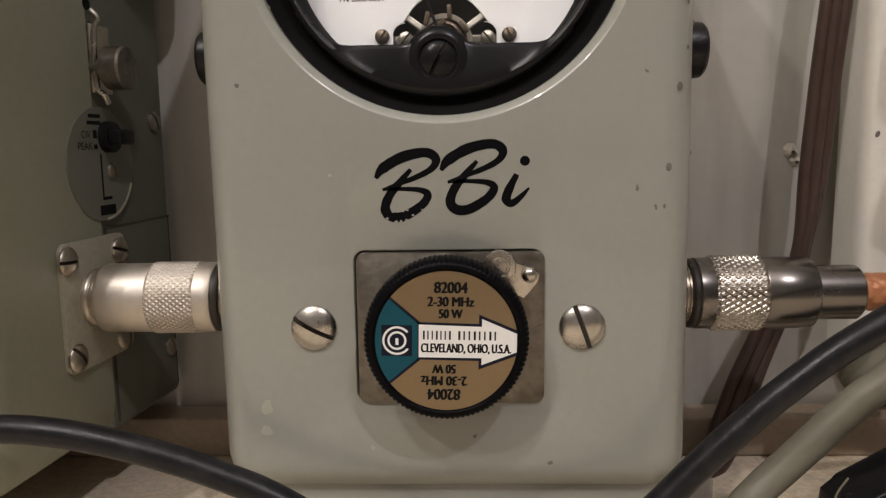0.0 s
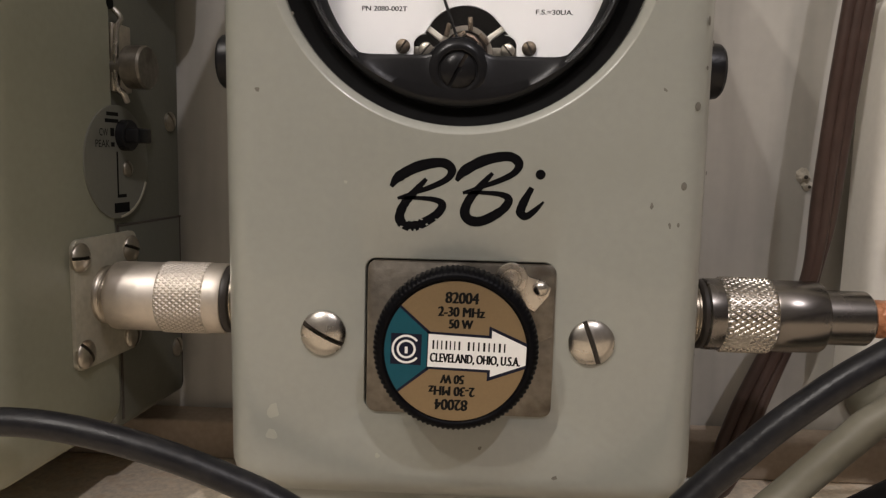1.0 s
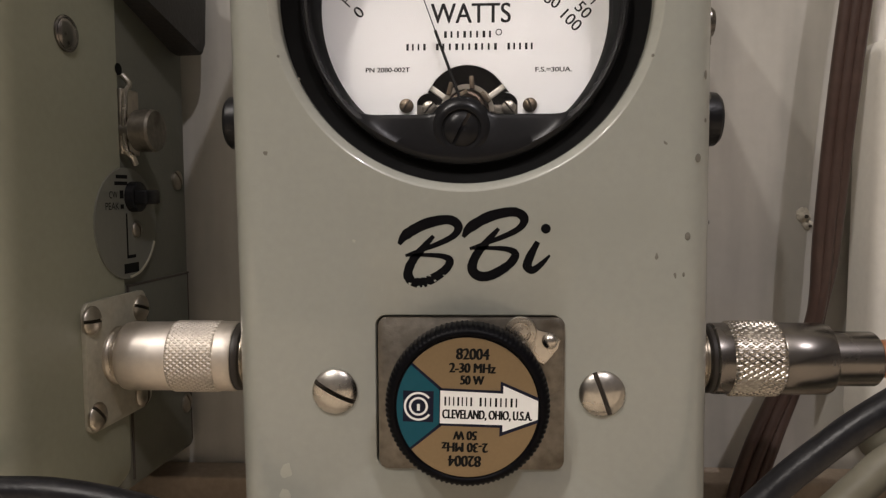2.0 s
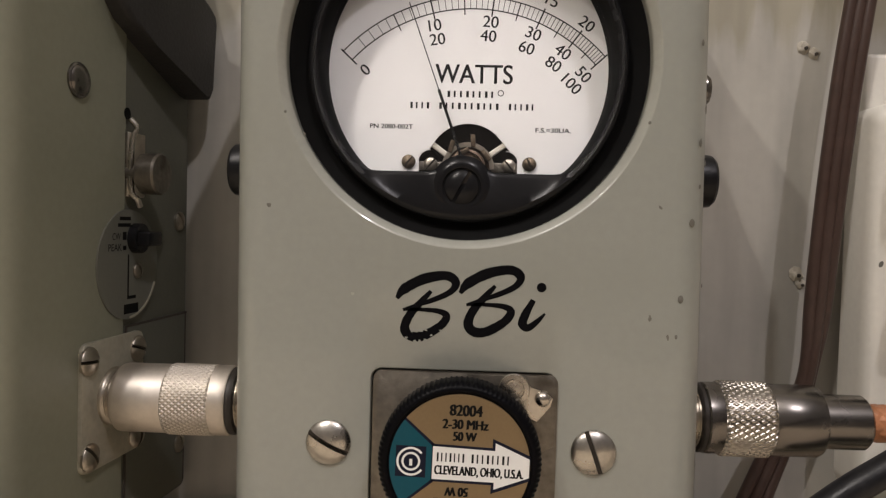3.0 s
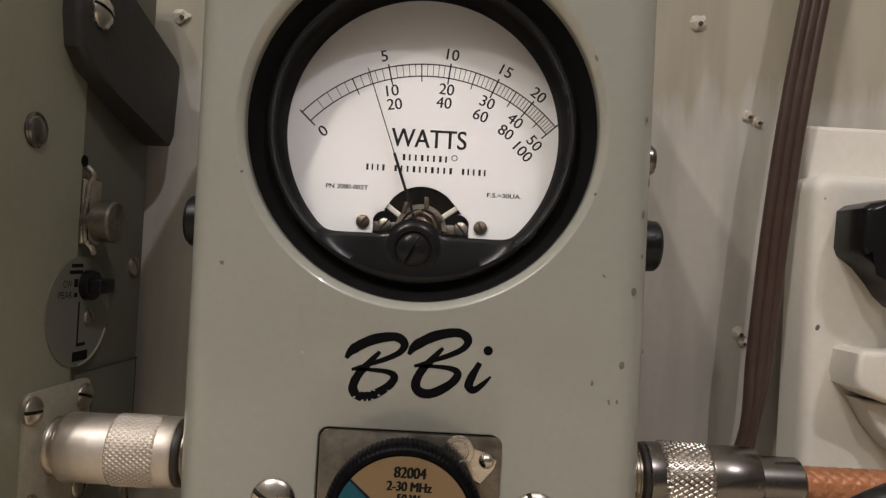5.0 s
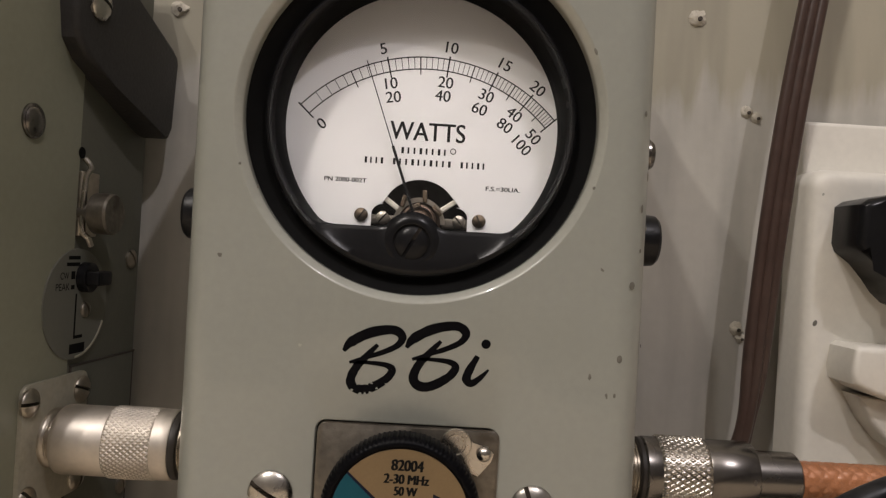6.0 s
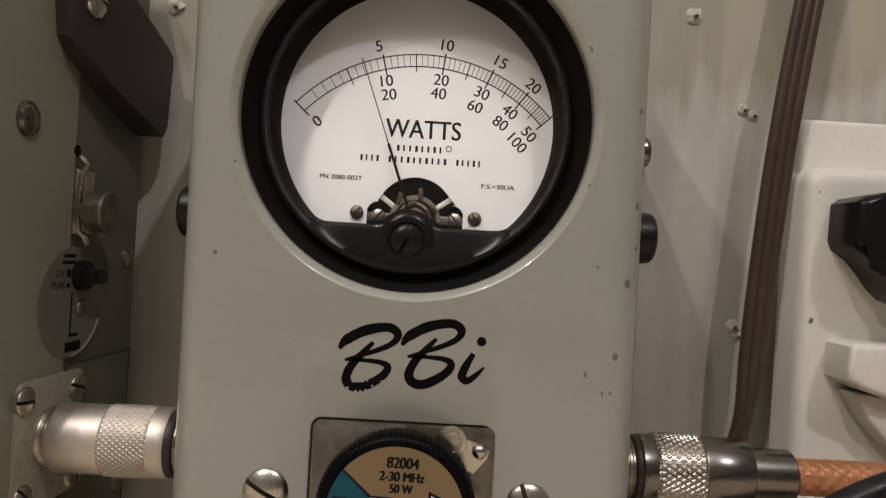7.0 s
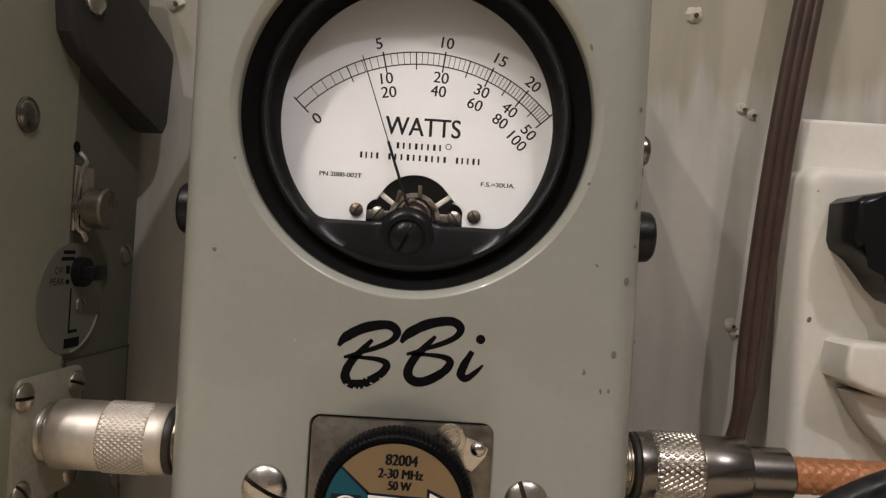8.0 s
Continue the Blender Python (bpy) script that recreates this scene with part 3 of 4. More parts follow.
for s in (-1, 1):
    b2 = box(-0.65, 0.65, 15.6, 16.9, -2.5, 2.5, 0.3)
    bmesh.ops.transform(b2, matrix=Matrix.Translation((-0.3 + s * 7.0, 0, 104.0)) @ Matrix.Rotation(radians(s * 54), 4, "Y"), verts=b2.verts)
    part("post", b2, IVORY, movement, "ivory insulating post")
    part("terminal", box(-0.3 + s * 8.8 - 3.2, -0.3 + s * 8.8 + 3.2, 15.9, 17, 98.6, 101.0, 0.4), GRIME, movement)
    part("terminal_screw", screw_head(1.6, 0.6, 0.45, 40 * s, "-y", (0.2 + s * 9.3, 15.9, 100.3), rim=0.4), DULLNICKEL, movement)
part("arch", prism([(-0.2 + 6.3 * math.cos(t), 99.4 + 6.3 * math.sin(t)) for t in [math.pi * k / 20 for k in range(21)]] + [(-0.2 + 5.2 * math.cos(t), 99.4 + 5.2 * math.sin(t)) for t in [math.pi * (20 - k) / 20 for k in range(21)]], 17.5, 15.5), DULLNICKEL, movement)

tip, foot = Vector((-14.9, 13.2, 137.7)), Vector((-0.9, 13.2, 99.6))
d = (tip - foot).normalized()
mid = foot + (tip - foot) * 0.47
bm = tube([foot - d * 3, mid], 0.34, 10, 4)
tube([mid, tip], 0.12, 8, 4, bm)
part("pointer", bm, INK, meter, "thin black pointer")

bm = bmesh.new()
bridge(bm, [polar([0.5] * bezel_n, 10.4), polar([w + 0.1 for w in win], 10.4), polar([w + 0.1 for w in win], 11.4), polar([0.5] * bezel_n, 11.4)], True, True, True)
lens = part("lens", bm, GLASS, meter, "clear flat dial window")
lens.visible_shadow = False

for ob in (dial, movement, bpy.data.objects["pointer"]):
    ob.location = (0.0001, 0, -0.0007)

# socket plate with its latch
plate = part("socket_plate", prism(rrect(0.75, 36.1, 20.25, 16.85, 1.9), 2.6, -0.5, bevel=0.25), GRIME, meter, "grimy nickel-plated socket block")
part("socket_well", box(-20.6, 21.2, 2.8, 4.2, 19.0, 53.8), GASKET, meter)
part("cover_strip", prism([(1.2, 52.7), (19.0, 52.7), (20.6, 51.0), (20.6, 37.5), (17.0, 35.6), (1.2, 35.6)], -0.5, -0.95, bevel=0.18), GRIME, plate)
part("latch", prism([(8.4, 48.4), (9.2, 52.0), (13.0, 52.6), (15.0, 50.2), (18.6, 49.6), (19.9, 48.2), (19.4, 46.4), (16.4, 42.8), (13.8, 44.2)], -1.0, -1.9, bevel=0.25), NICKEL, plate, "thin bright latch lever")
part("latch_rivet", lathe([(3.5, 1.9), (3.5, 2.2), (3.3, 2.5), (2.3, 2.55), (2.1, 2.3), (1.7, 2.3), (1.5, 2.55), (0.2, 2.6)], "-y", (11.3, 0, 50.0), 40), NICKEL, plate)
b2 = bmesh.new()
bmesh.ops.create_uvsphere(b2, u_segments=24, v_segments=12, radius=1.7, matrix=Matrix.LocRotScale((17.6, -2.1, 48.1), None, (1, 0.8, 1)))
part("latch_stud", b2, NICKEL, plate)

# fixing screws on the face
part("face_screw", screw_head(5.0, 1.7, 1.0, 62, "-y", (-29.2, 0.0, 36.4)), STEELSCREW, meter, "domed slotted steel screw")
part("face_screw", screw_head(5.0, 1.7, 1.05, 20, "-y", (29.2, 0.0, 36.2)), STEELSCREW, meter, "domed slotted steel screw")

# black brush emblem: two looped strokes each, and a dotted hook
emblem = part("emblem", prism(circle(16.8, 72.1, 1.05, 24), 0.01, -0.06), DECAL, meter, "black brush-stroke emblem, worn at the edges")
for dx, dz, k in ((0.0, 0.0, 1.0), (14.0, 1.5, 1.02)):
    at = lambda pts: [(-8.3 + dx + (x + 8.3) * k, 67.2 + dz + (z - 67.2) * k) for x, z in pts]
    bm = bmesh.new()
    stroke(at([(-14.8, 68.8), (-13.2, 70.9), (-9.0, 73.2), (-4.2, 74.1), (-2.0, 72.8), (-2.8, 70.8), (-6.3, 68.9), (-13.4, 66.3)]), (0.35, 0.95, 1.0, 0.85, 0.85, 0.6, 0.5, 0.3), 0.01, 0.05, bm)
    part("brush_stroke", bm, DECAL, emblem)
    bm = bmesh.new()
    stroke(at([(-7.3, 70.6), (-9.5, 68.1), (-12.0, 65.0), (-12.9, 62.2), (-11.6, 60.6), (-8.9, 60.7), (-5.2, 62.9), (-3.8, 65.1), (-5.4, 66.2), (-9.5, 66.5), (-12.8, 66.4)]), (0.35, 0.65, 0.8, 0.9, 0.9, 0.9, 0.8, 0.75, 0.5, 0.35, 0.25), 0.01, 0.07, bm)
    part("brush_stroke", bm, DECAL, emblem)
bm = bmesh.new()
stroke([(15.1, 69.3), (13.4, 66.0), (12.9, 64.0), (14.1, 63.2), (16.0, 64.6), (17.7, 66.4)], (0.5, 0.8, 0.85, 0.7, 0.5, 0.2), 0.01, 0.05, bm)
part("brush_stroke", bm, DECAL, emblem)

# flakes missing from the foot of the first letter
for x, z, w, h in ((-11.3, 61.75, 0.3, 0.4), (-10.2, 61.7, 0.25, 0.3), (-9.3, 61.8, 0.4, 0.25), (-10.6, 59.55, 0.35, 0.25), (-9.6, 59.6, 0.25, 0.3), (-8.4, 59.9, 0.35, 0.2), (-7.0, 60.9, 0.3, 0.2), (-12.5, 60.2, 0.3, 0.25), (-8.2, 62.0, 0.25, 0.2), (-5.0, 62.0, 0.25, 0.2)):
    pts = [(x + w * math.cos(t) * (1 + 0.35 * math.sin(3 * t + 5 * x)), z + h * math.sin(t) * (1 + 0.35 * math.cos(4 * t + 3 * z))) for t in [k * math.pi / 7 for k in range(14)]]
    part("flake", prism(pts, 0.0, -0.085), PAINT, emblem)

# side studs, rivets and the coaxial ports
for side in (-1, 1):
    ax = "x" if side > 0 else "-x"
    face = (X1 if side > 0 else -X0) - side * 0.7
    h = face + (3.4 if side > 0 else -0.2)
    part("side_rivet", lathe([(3.0, face - 0.6), (3.0, h), (4.2, h + 0.1), (4.2, h + 1.2), (3.3, h + 2.4), (1.2, h + 3.0), (0.1, h + 3.1)], ax, (0, 24.0, 120.0), 32), DARKCHROME, meter)
    stud = part("side_stud", lathe([(3.2, face - 0.5), (3.2, face + 3.5)], ax, (0, 39, 98.6), 24), DULLNICKEL, meter)
    e = face + (12.6 if side > 0 else 11.6)
    part("stud_cap", lathe([(6.4, e - 11.0), (7.0, e - 6.0), (7.1, e - 3.0), (6.9, e - 1.0), (6.2, e - 0.2), (0.2, e)], ax, (0, 39, 98.6), 40), RUBBER, stud, "round black rubber cap")
    port = [(10.8, face - 0.5), (10.8, face + 1.2), (7.9, face + 1.3)]
    for k in range(9):
        port += [(7.9, face + 1.4 + k * 0.85), (7.35, face + 1.8 + k * 0.85)]
    part("coaxial_port", lathe(port + [(7.3, face + 10), (2, face + 10)], ax, (0, 33, 36.8), 40), NICKEL, meter, "threaded nickel coaxial port")
part("side_pin", lathe([(0.8, X1 - 0.5), (0.8, X1 + 0.8), (0.1, X1 + 1.0)], "x", (0, 12, 68), 12), NICKEL, meter)

# ================= the plug-in element =================
element = thing("plug_in_element", "round black knurled element with a gold and teal label", "meter element")
KX, KZ, KS = 0.0, 36.0, 0.965
teeth = 96
wave = lambda a, k: (0.30 * (0.5 + 0.5 * math.cos(teeth * a)) if 2 <= k <= 5 else 0)
part("knob", lathe([(12.5, -2.0), (13.8, 2.5), (16.7, 4.6), (16.85, 5.0), (16.85, 9.0), (16.6, 9.8), (16.1, 10.6), (15.4, 10.95), (14.9, 10.75), (14.8, 10.5), (0.2, 10.5)], "-y", (KX, 0, KZ), teeth * 6, wave=wave), KNOBBLACK, element, "knurled black knob", angle=60)
label = part("label_disc", lathe([(14.52, 10.45), (14.52, 10.75), (0.2, 10.76)], "-y", (KX, 0, KZ), 96), GOLD, element, "gold foil label")
LY = -10.80
turn = Matrix.Rotation(radians(-1.3), 2)


def on_label(pts):
    return [(KX + KS * v.x, KZ + KS * v.y) for v in (turn @ Vector(p) for p in pts)]


def sector(a0, a1, r, n=16):
    return [(r * math.cos(radians(a0 + (a1 - a0) * k / n)), r * math.sin(radians(a0 + (a1 - a0) * k / n))) for k in range(n + 1)]


flat("label_edge", on_label(sector(141.5, 218.5, 15.1) + [(-5.5, -4.1), (-5.5, 4.1)]), LY, 0.012, NAVY, label)
flat("teal_field", on_label(sector(143.5, 216.5, 15.05) + [(-6.0, -3.7), (-6.0, 3.7)]), LY - 0.014, 0.012, TEAL, label)
flat("arrow_edge", on_label([(-6.2, 4.1), (6.9, 3.9), (6.9, 5.9), (15.0, 2.6), (15.0, -2.8), (6.9, -6.0), (6.9, -4.1), (-6.2, -4.0)]), LY, 0.012, NAVY, label)
flat("arrow", on_label([(-5.8, 3.6), (7.5, 3.3), (7.5, 5.0), (14.9, 1.9), (14.9, -2.1), (7.5, -5.0), (7.5, -3.5), (-5.8, -3.5)]), LY - 0.014, 0.012, WHITEPRINT, label)
flat("mark_field", on_label([(-13.7, -3.3), (-7.2, -3.3), (-7.2, 3.4), (-13.7, 3.4)]), LY - 0.028, 0.012, NAVY, label)
mx, mz = on_label([(-10.4, 0.05)])[0]
flat("mark_ring", [(mx + q.x, mz + q.y) for q in [Vector(p) for p in sector(38, 322, 3.0, 40) + sector(322, 38, 2.55, 40)]], LY - 0.042, 0.006, WHITEPRINT, label)
part("mark_ring", lathe([(1.95, 0), (1.5, 0)], "-y", (mx, LY - 0.045, mz), 40, caps=False), WHITEPRINT, label)
flat("mark_bar", [(mx - 0.3, mz - 0.9), (mx + 0.3, mz - 0.9), (mx + 0.3, mz + 0.5), (mx - 0.3, mz + 0.5)], LY - 0.042, 0.006, WHITEPRINT, label)
for s, x, z, cap, w in (("82004", 0.9, 11.6, 2.15, 7.0), ("2-30 MHz", 0.9, 8.6, 1.85, 9.9), ("50 W", 0.9, 6.0, 1.75, 5.0)):
    px, pz = on_label([(x, z)])[0]
    text("lettering", s, (px, LY - 0.02, pz), cap * 1.05, w * 0.94, label, turn=-1.3, heavy=0.15)
    px, pz = on_label([(x - 1.3, -z)])[0]
    text("lettering", s, (px, LY - 0.02, pz), cap * 1.05, w * 0.94, label, turn=178.7, heavy=0.15)
px, pz = on_label([(4.2, -1.4)])[0]
text("lettering", "CLEVELAND, OHIO, U.S.A.", (px, LY - 0.04, pz), 1.85, 18.2, label, turn=-1.3, heavy=0.11)
for x0, x1, count in ((-5.1, 1.3, 7), (2.3, 11.0, 8)):
    print_bars(x0, x1, 1.35, 1.9, count, LY - 0.03, label, on_label)

# ================= coaxial coupling between the two meters =================
AY, AZ = 33.0, 36.7
coupling = thing("coaxial_coupling", "satin silver coaxial coupling with a knurled ring", "coaxial connector")
part("barrel", lathe([(7.0, -91.4), (8.4, -91.2), (8.9, -90.7), (9.1, -89.9), (9.1, -78.1), (8.8, -77.5)], "x", (0, AY, AZ), 64), SATIN, coupling)
part("knurled_ring", knurl(9.45, -77.7, -65.3, AY, AZ, teeth=84, pitch=0.86, depth=0.42), SATIN, coupling)
part("ring_end", lathe([(8.8, -65.5), (9.25, -65.2), (9.3, -61.6), (9.0, -60.9), (7.9, -60.7)], "x", (0, AY, AZ), 64), SATIN, coupling)
part("seal", lathe([(7.8, -61.0), (8.9, -60.8), (9.0, -59.8), (8.7, -59.1), (7.7, -58.8)], "x", (0, AY, AZ), 48), SEAL, coupling, "dark brown rubber seal")

# ================= coaxial lead at the other port =================
lead = thing("coaxial_lead", "copper-coloured coaxial lead with a chrome plug", "coaxial cable")
part("o_ring", lathe([(7.4, 60.6), (8.7, 60.8), (9.0, 61.3), (8.9, 62.3), (8.2, 62.6)], "x", (0, AY, AZ), 48), SEAL, lead)
part("nut_front", lathe([(8.2, 62.2), (8.9, 62.4), (9.2, 62.8), (9.2, 66.2), (9.0, 66.9)], "x", (0, AY, AZ), 64), DARKCHROME, lead)
part("knurled_ring", knurl(9.75, 66.4, 79.2, AY, AZ, teeth=72, pitch=1.25, depth=0.6), NICKEL, lead)
part("plug_body", lathe([(9.0, 79.0), (9.25, 79.4), (9.25, 91.2), (8.9, 91.9), (6.6, 92.3)], "x", (0, AY, AZ), 64), DARKCHROME, lead)
part("crimp_sleeve", lathe([(7.0, 91.8), (7.0, 103.6), (6.5, 104.2), (3.4, 104.4)], "x", (0, AY, AZ), 48), DARKCHROME, lead)
part("cable", tube([(104, AY, AZ), (118, AY, AZ), (148, AY, AZ), (185, AY - 2, AZ - 7), (250, AY - 12, -10), (300, AY - 25, -21), (420, AY - 40, -21.5)], 4.55, 24), ORANGE, lead)
part("braid", knurl(4.95, 103.9, 150, AY, AZ, teeth=16, pitch=1.9, depth=0.32), ORANGE, lead, "copper braid under a clear jacket")

# ================= the second meter, seen from its side =================
old = thing("wattmeter", "olive green enamelled wattmeter with a black carrying strap", "wattmeter")
SX = -96.6
part("case", shell(bmesh.new(), SX - 104.6, SX, -4.5, 178, -8, 48.0, 9, 10), PAINT_OLD, old)
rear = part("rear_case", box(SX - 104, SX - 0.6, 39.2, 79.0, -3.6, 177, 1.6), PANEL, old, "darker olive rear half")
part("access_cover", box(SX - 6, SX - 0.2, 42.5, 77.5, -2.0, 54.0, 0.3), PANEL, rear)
for fx in (SX - 80, SX - 46):
    for fy in (12, 64):
        part("rubber_foot", lathe([(7.0, -25), (7.5, -23), (8, -4.2)], "z", (fx, fy, 0), 24), RUBBER, old)
part("side_rivet", lathe([(4.4, -0.3), (4.4, 0.5), (4.1, 0.75), (3.8, 0.7), (3.3, 1.3), (1.5, 1.8), (0.1, 1.85)], "x", (SX, 18.6, 118.3), 32), DARKCHROME, old)
flange = part("port_flange", prism([(p[0], p[1]) for p in rrect(34.4, 35.75, 14.5, 16.75, 2.4)], SX - 0.2, SX + 1.2, "x", 0.35), FLANGE, old, "square silver port flange")
for y, z, t in ((22.4, 48.0, 88), (23.2, 23.0, 35), (45.2, 23.0, 0), (45.6, 47.6, 70)):
    part("flange_screw", screw_head(3.7, 1.6, 0.9, t, "x", (SX + 1.2, y, z)), DULLNICKEL, flange)
thread = [(7.9, SX + 0.9), (7.8, SX + 1.7)]
for k in range(7):
    thread += [(7.7, SX + 2.1 + k), (7.2, SX + 2.6 + k)]
part("port_thread", lathe(thread + [(7.2, SX + 12)], "x", (0, AY + 1, AZ), 48), DULLNICKEL, flange, "dull threaded neck")
stud = part("thumb_screw", lathe([(2.8, SX - 0.5), (2.8, SX + 3.6), (5.1, SX + 3.8), (5.7, SX + 4.3), (5.8, SX + 9.0), (5.3, SX + 9.6), (0.2, SX + 9.8)], "x", (0, 42.6, 97.0), 40), GRIME, old, "dull nickel thumb screw")
part("bracket", box(SX - 0.3, SX + 1.0, 40.2, 49, 90.5, 108.5, 0.4), DULLNICKEL, old)
part("bracket_lip", tube([(SX + 1, 40.8, 112.0), (SX + 2.6, 41.4, 109.5), (SX + 1.6, 40.8, 106.0), (SX + 1.4, 40.8, 93.0), (SX + 2.6, 42.0, 90.0), (SX + 2.6, 43.6, 88.0)], 0.8, 10), NICKEL, old)
part("keyhole", lathe([(1.6, SX - 0.5), (1.6, SX + 0.15), (0.1, SX + 0.16)], "x", (0, 40.8, 113.5), 20), GASKET, old)
disc = part("selector_plate", prism([(42.0 + 15.3 * math.cos(t), 71.7 + 15.3 * math.sin(t)) for t in [2 * math.pi * k / 56 for k in range(56)]], SX - 0.3, SX + 0.45, "x", 0.2), PLATEWHITE, old, "round silver-grey selector plate")
part("selector_shaft", lathe([(4.3, SX + 0.3), (4.2, SX + 2.6), (3.8, SX + 2.9), (0.2, SX + 3.0)], "x", (0, 45.0, 79.0), 32), BLACK, disc)
part("selector_lever", box(SX + 2.6, SX + 6.5, 41.6, 49.2, 76.9, 81.0, 0.7), BLACK, disc, "black selector knob")
part("plate_rim", prism([(42.0 + r * math.cos(radians(a)), 71.7 + r * math.sin(radians(a))) for r, angles in ((15.2, range(-88, -18, 5)), (14.6, range(-23, -93, -5))) for a in angles], SX + 0.45, SX + 0.75, "x"), FLANGE, disc)
part("plate_screw", screw_head(2.2, 0.9, 0.6, 20, "x", (SX + 0.45, 46.2, 69.8)), DULLNICKEL, disc)
text("lettering", "CW", (SX + 0.55, 35.4, 79.6), 1.9, 3.9, disc, axis="x")
text("lettering", "PEAK", (SX + 0.55, 34.8, 76.6), 1.9, 6.4, disc, axis="x")
for y0, y1, z0, z1 in ((38.6, 40.4, 78.6, 80.8), (38.8, 40.4, 75.8, 77.0), (41.2, 41.9, 62.5, 74.5), (41.2, 45.6, 62.0, 62.9), (39.6, 47.0, 57.9, 60.6), (37.0, 42.5, 84.0, 85.0), (36.2, 42.5, 82.2, 83.2)):
    part("print_bar", prism([(y0, z0), (y1, z0), (y1, z1), (y0, z1)], SX + 0.45, SX + 0.5, "x"), INK, disc)
for y0, y1, z0, z1 in ((41.9, 78.0, 53.9, 54.5), (76.9, 77.5, -1.0, 54.2), (41.9, 42.5, -1.0, 54.2)):
    part("cover_seam", prism([(y0, z0), (y1, z0), (y1, z1), (y0, z1)], SX - 0.7, SX - 0.12, "x"), SLOTDIRT, rear)
part("cover_screw", screw_head(3.0, 0.9, 0.7, 35, "x", (SX - 0.4, 72.5, 84.0)), DULLNICKEL, rear)
part("cover_screw", screw_head(3.0, 0.9, 0.7, 15, "x", (SX - 0.2, 74.0, 12.0)), DULLNICKEL, rear)
# carrying strap, standing out from the side
bm = bmesh.new()
face = [(27.0, 180), (26.6, 150.5), (28.2, 142.0), (33.4, 137.4), (44.9, 133.0), (71.5, 123.6), (74.8, 123.0), (76.7, 126.2), (78.2, 147.5), (77.4, 150.0), (74.4, 152.2), (46.5, 162.0), (40.5, 168), (39.5, 180)]
prism([(y, z) for y, z in face], -10.5, 0.0, "x", 1.8, bm, 4)
for v in bm.verts:
    v.co.x += -94.1 + 0.086 * v.co.y
strap = part("carrying_strap", bm, LEATHER, old, "thick black leather carrying strap")
part("strap_screw", screw_head(4.6, 2.2, 1.0, 70, "x", (-94.1 + 0.086 * 35.5 + 0.1, 35.5, 153.2)), STEELSCREW, strap, "bright domed strap screw")

old.matrix_basis = Matrix.Translation((-0.0966, 0.0186, 0)) @ Matrix.Rotation(radians(-5.3), 4, "Z") @ Matrix.Translation((0.0966, -0.0186, 0))

# ================= wires and things on the bench =================
cable = thing("black_cable", "round black rubber cable lying across the bench", "cable")
part("jacket", tube([(-330, -8, -21.9), (-240, -12, -10), (-150, -14, 12), (-115, -14, 17.6), (-93.7, -14, 18.8), (-82, -14, 18.2), (-70, -14, 16.0), (-58, -14, 12.7), (-46.6, -14, 8.6), (-34, -14.5, 3.2), (-16, -16, -8), (5, -18, -20.5), (24, -17, -12.5), (40, -14.6, -0.2),
                       (49.9, -14, 9.8), (58, -14, 18.0), (67, -14, 26.4), (81.5, -14, 37.4), (105, -12, 49), (150, -5, 58), (230, 10, 40), (330, 20, -21.9)], 3.0, 24), RUBBER, cable)
grey = thing("cream_cable", "thick cream plastic-jacketed cable", "cable")
part("jacket", tube([(50, -90, -20.6), (56, -40, -20.6), (62, 0, -20.6), (72, 20, -18.0), (79, 25, -13.4), (86.1, 26, -7.1), (92.7, 26, -0.4), (99.3, 26, 6.2), (107, 26, 13.0), (125, 24, 24), (180, 16, 30), (255, 0, -2), (320, -20, -20.6)], 4.2, 28), CREAMJACKET, grey)
second = thing("cream_cable", "thick cream plastic-jacketed cable coming out of the switch box", "cable")
part("jacket", tube([(128, 72, 12), (122, 62, 10), (115.5, 50, 9.2), (113.4, 43.5, 11.5), (117, 40, 16.5), (126, 38, 24), (160, 30, 34), (240, 10, 4), (310, -10, -19.8)], 5.0, 28), CREAMJACKET, second)
flatcab = thing("brown_flat_cable", "brown three-core flat cable hanging against the wall", "cable")
line = spline([(130, 69, 240), (121.2, 70, 182), (115.6, 70, 142), (112.0, 70.2, 104), (109.9, 70.5, 72), (108.6, 71, 50), (105.6, 71.5, 33), (98.5, 72.0, 16), (91.5, 70.0, 1), (87.0, 69.0, -11), (83.5, 66, -19), (76, 57, -22.9), (62, 45, -22.9)], 12)
for k in (-1, 0, 1):
    pts = []
    for i, c in enumerate(line):
        d = (line[min(i + 1, len(line) - 1)] - line[max(i - 1, 0)]).normalized()
        s = d.cross(Vector((0, 1, 0))).normalized()
        pts.append(c + s * (2.6 - 1.3 * math.exp(-((c.z - 42) / 13) ** 2) + 0.7 * min(1, max(0, (30 - c.z) / 30))) * k + Vector((0, 0.5 * abs(k) - (1.1 * math.sin(i * 0.07) if k == 1 else 0), 0)))
    part("core", tube(pts, 1.88, 16, raw=True), BROWN, flatcab)

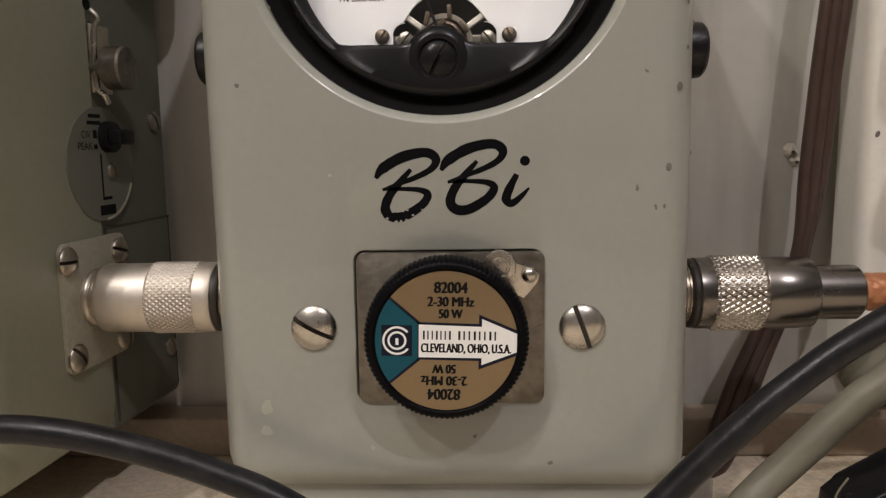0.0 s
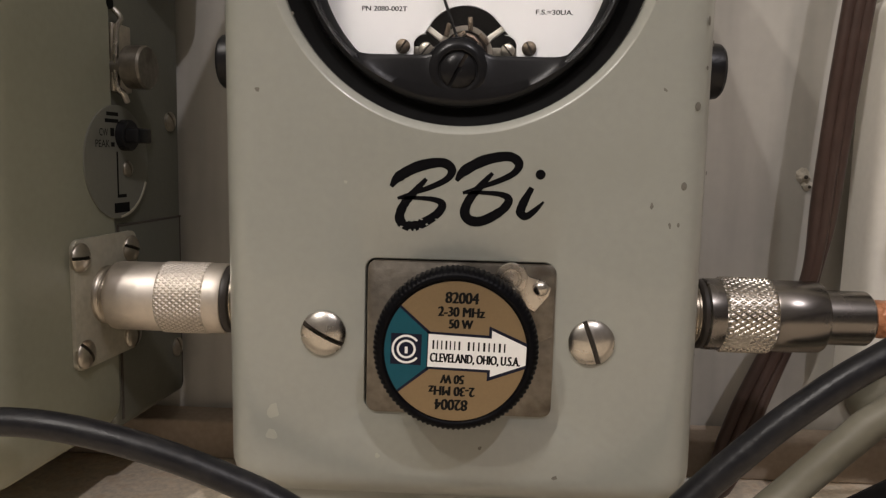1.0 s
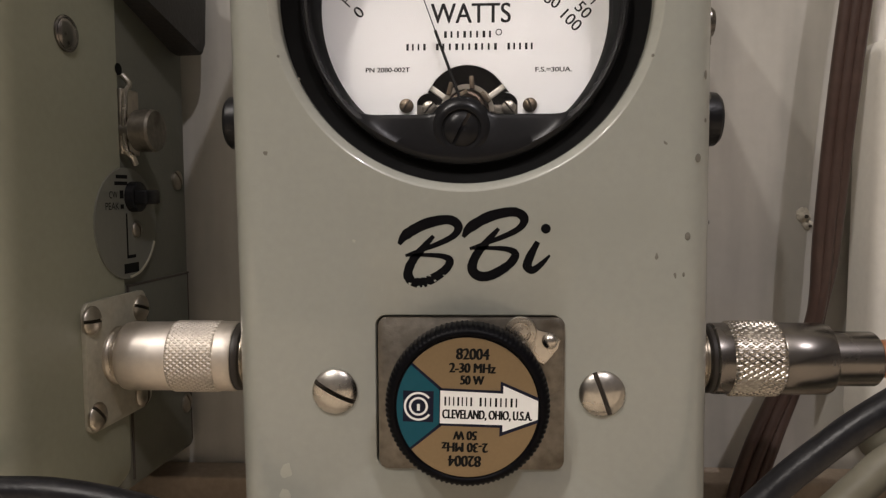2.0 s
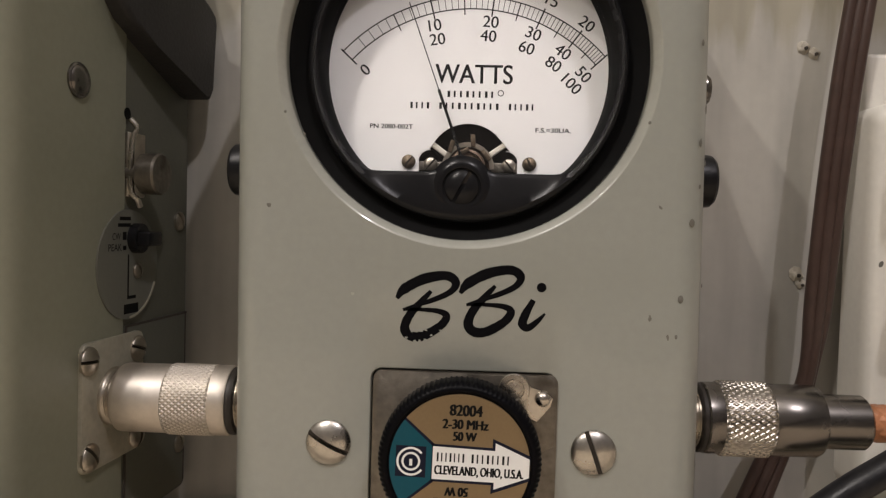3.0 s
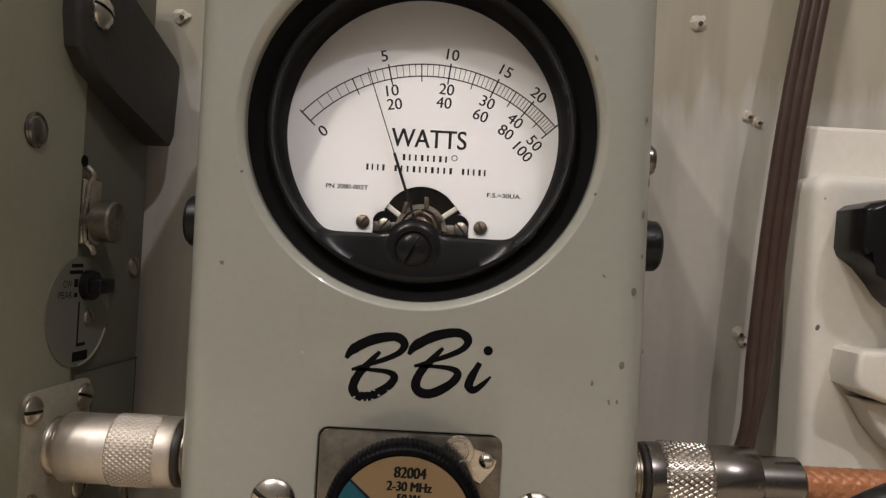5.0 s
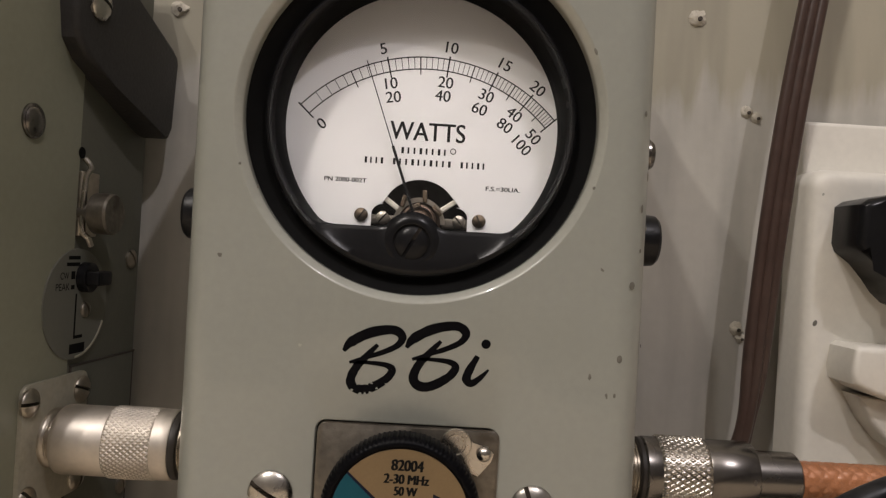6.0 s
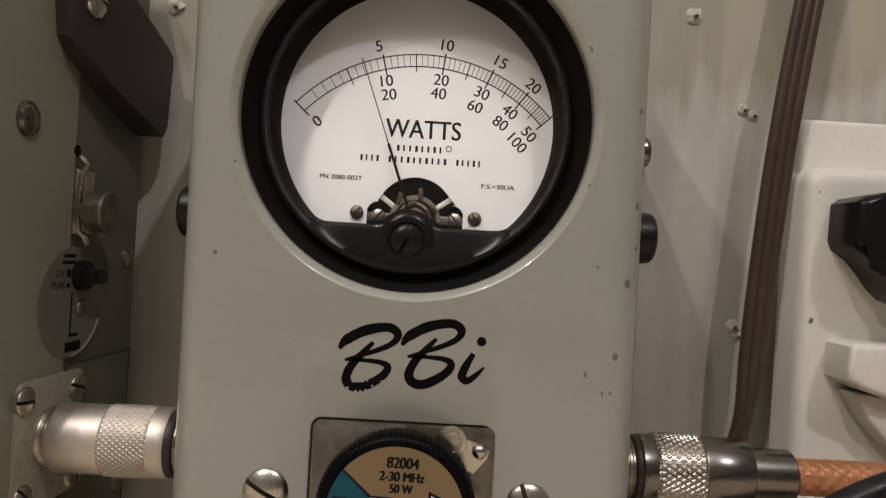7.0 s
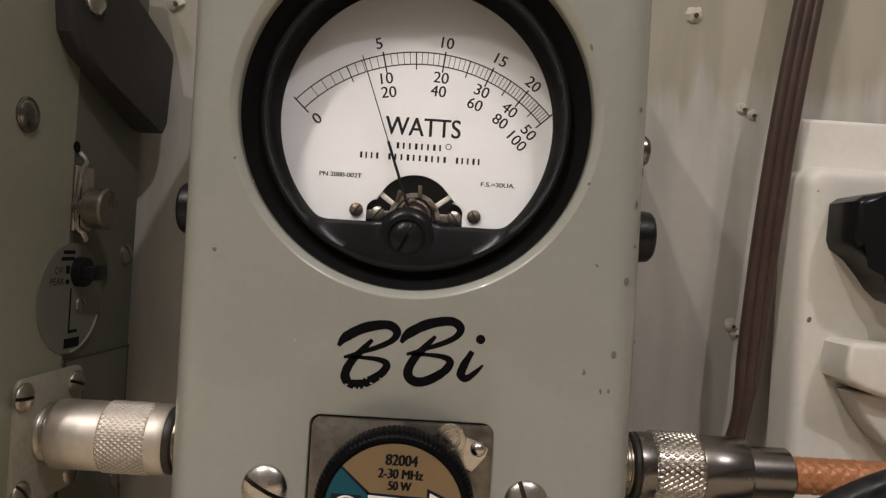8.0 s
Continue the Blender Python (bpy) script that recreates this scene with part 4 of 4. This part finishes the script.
# cream switch box on the wall
switch = thing("switch_box", "cream plastic wall box with a black knob and a cream lever", "switch box")
part("back_plate", box(136, 225, 77, WALL_Y - 0.2, 2, 143.5, 1.5), CREAM, switch)
bm = bmesh.new()
rings = []
for inset, y in ((0, 80), (0, 68.5), (0.5, 66.2), (1.6, 64.7), (3.0, 64.0), (5.2, 63.8)):
    rings.append([(p[0], y, p[1]) for p in rrect(177.5, 66.0, 44.9 - inset, 60.4 - inset, max(6 - inset * 0.5, 1.5))])
bridge(bm, rings, True, True, True)
housing = part("housing", bm, CREAM, switch)
for x, z, w, h in ((136.2, 78.0, 0.8, 1.2), (136.4, 118.2, 0.45, 0.6), (139.6, 112.6, 0.6, 0.4), (137.8, 96.5, 0.3, 0.5)):
    b2 = bmesh.new()
    bmesh.ops.create_icosphere(b2, subdivisions=2, radius=1, matrix=Matrix.LocRotScale((x, 64.0 if x < 138 else 66.0, z), Euler((0, radians(35), 0)), (w, 0.12, h)))
    part("scuff", b2, PALECHIP if w < 0.5 else CHIP, housing)
part("knob", prism([(142.4, 116.2), (140.0, 114.4), (139.6, 103), (140.6, 100.5), (145.5, 97), (149.5, 92.5), (152.5, 88.5), (156, 85.5), (161, 83.8), (176, 83), (178, 118), (172, 119.4), (150, 118.0)], 48, 67, bevel=2.4, seg=3), BLACK, switch, "black moulded knob")
part("lever", prism([(142.5, 73.0), (141.0, 71.8), (140.2, 65.0), (141.0, 61.6), (146, 59.0), (154, 56.6), (158, 56.6), (160.5, 59.5), (161, 69.5), (159, 72.6)], 49, 67, bevel=2.0, seg=4), CREAM, switch, "cream lever")
part("lever_arm", prism([(145.5, 57.5), (150, 49.5), (156, 43), (164, 38.5), (178, 36.5), (178, 55)], 55, 67, bevel=1.8, seg=3), CREAM, switch)

switch.location = (-0.012, 0, -0.001)

black = thing("black_box", "glossy black plastic case lying on the bench", "case")
part("shell", prism([(88.5, -24.9), (90.0, -8.5), (94, -5.2), (128, 15), (160, 15), (160, -24.9)], 2, 17, bevel=1.0), BLACK, black)
strand = thing("wire_strand", "thin pale strand of wire", "wire")
part("strand", tube([(86.5, -3, 3), (84.5, -2.5, -1), (84.2, -2, -6), (85.6, -2, -14), (86.4, -1, -24.7)], 0.22, 8), CREAMJACKET, strand)
bump = thing("plastic_foot", "small round grey soft plastic foot beside the meter", "bumper")
part("pad", lathe([(5.5, -25), (6.5, -23.5), (6.4, -14.5), (5.2, -11.0), (3.0, -9.6), (0.2, -9.3)], "z", (63.5, 34, 0), 32), CLEARISH, bump)

# old screw anchors in the wall
for x, z, r in ((89.2, 176.8, 2.9), (111.2, 144.2, 2.0), (107.8, 146.0, 2.2), (108.6, 72.0, 2.3), (110.0, 68.9, 1.8), (-86.3, 168.6, 2.8)):
    anchor = thing("wall_anchor", "broken plaster round an old screw anchor in the wall", "wall anchor", "old anchors in the wall")
    b2 = bmesh.new()
    bmesh.ops.create_icosphere(b2, subdivisions=3, radius=1)
    for v in b2.verts:
        q = 1 + 0.45 * noise.noise(v.co * 1.9 + Vector((x, 0, z)))
        v.co = Vector((x + v.co.x * r * q, WALL_Y + 0.2 + v.co.y * r * 0.55 * q, z + v.co.z * r * q))
    part("plaster", b2, PLASTER, anchor)
    part("hole", lathe([(r * 0.30, 0.3), (r * 0.26, 0.9 + r * 0.30), (0.1, 0.9 + r * 0.30)], "-y", (x + 0.5, WALL_Y, z - 0.4), 16), SLOTDIRT, anchor)
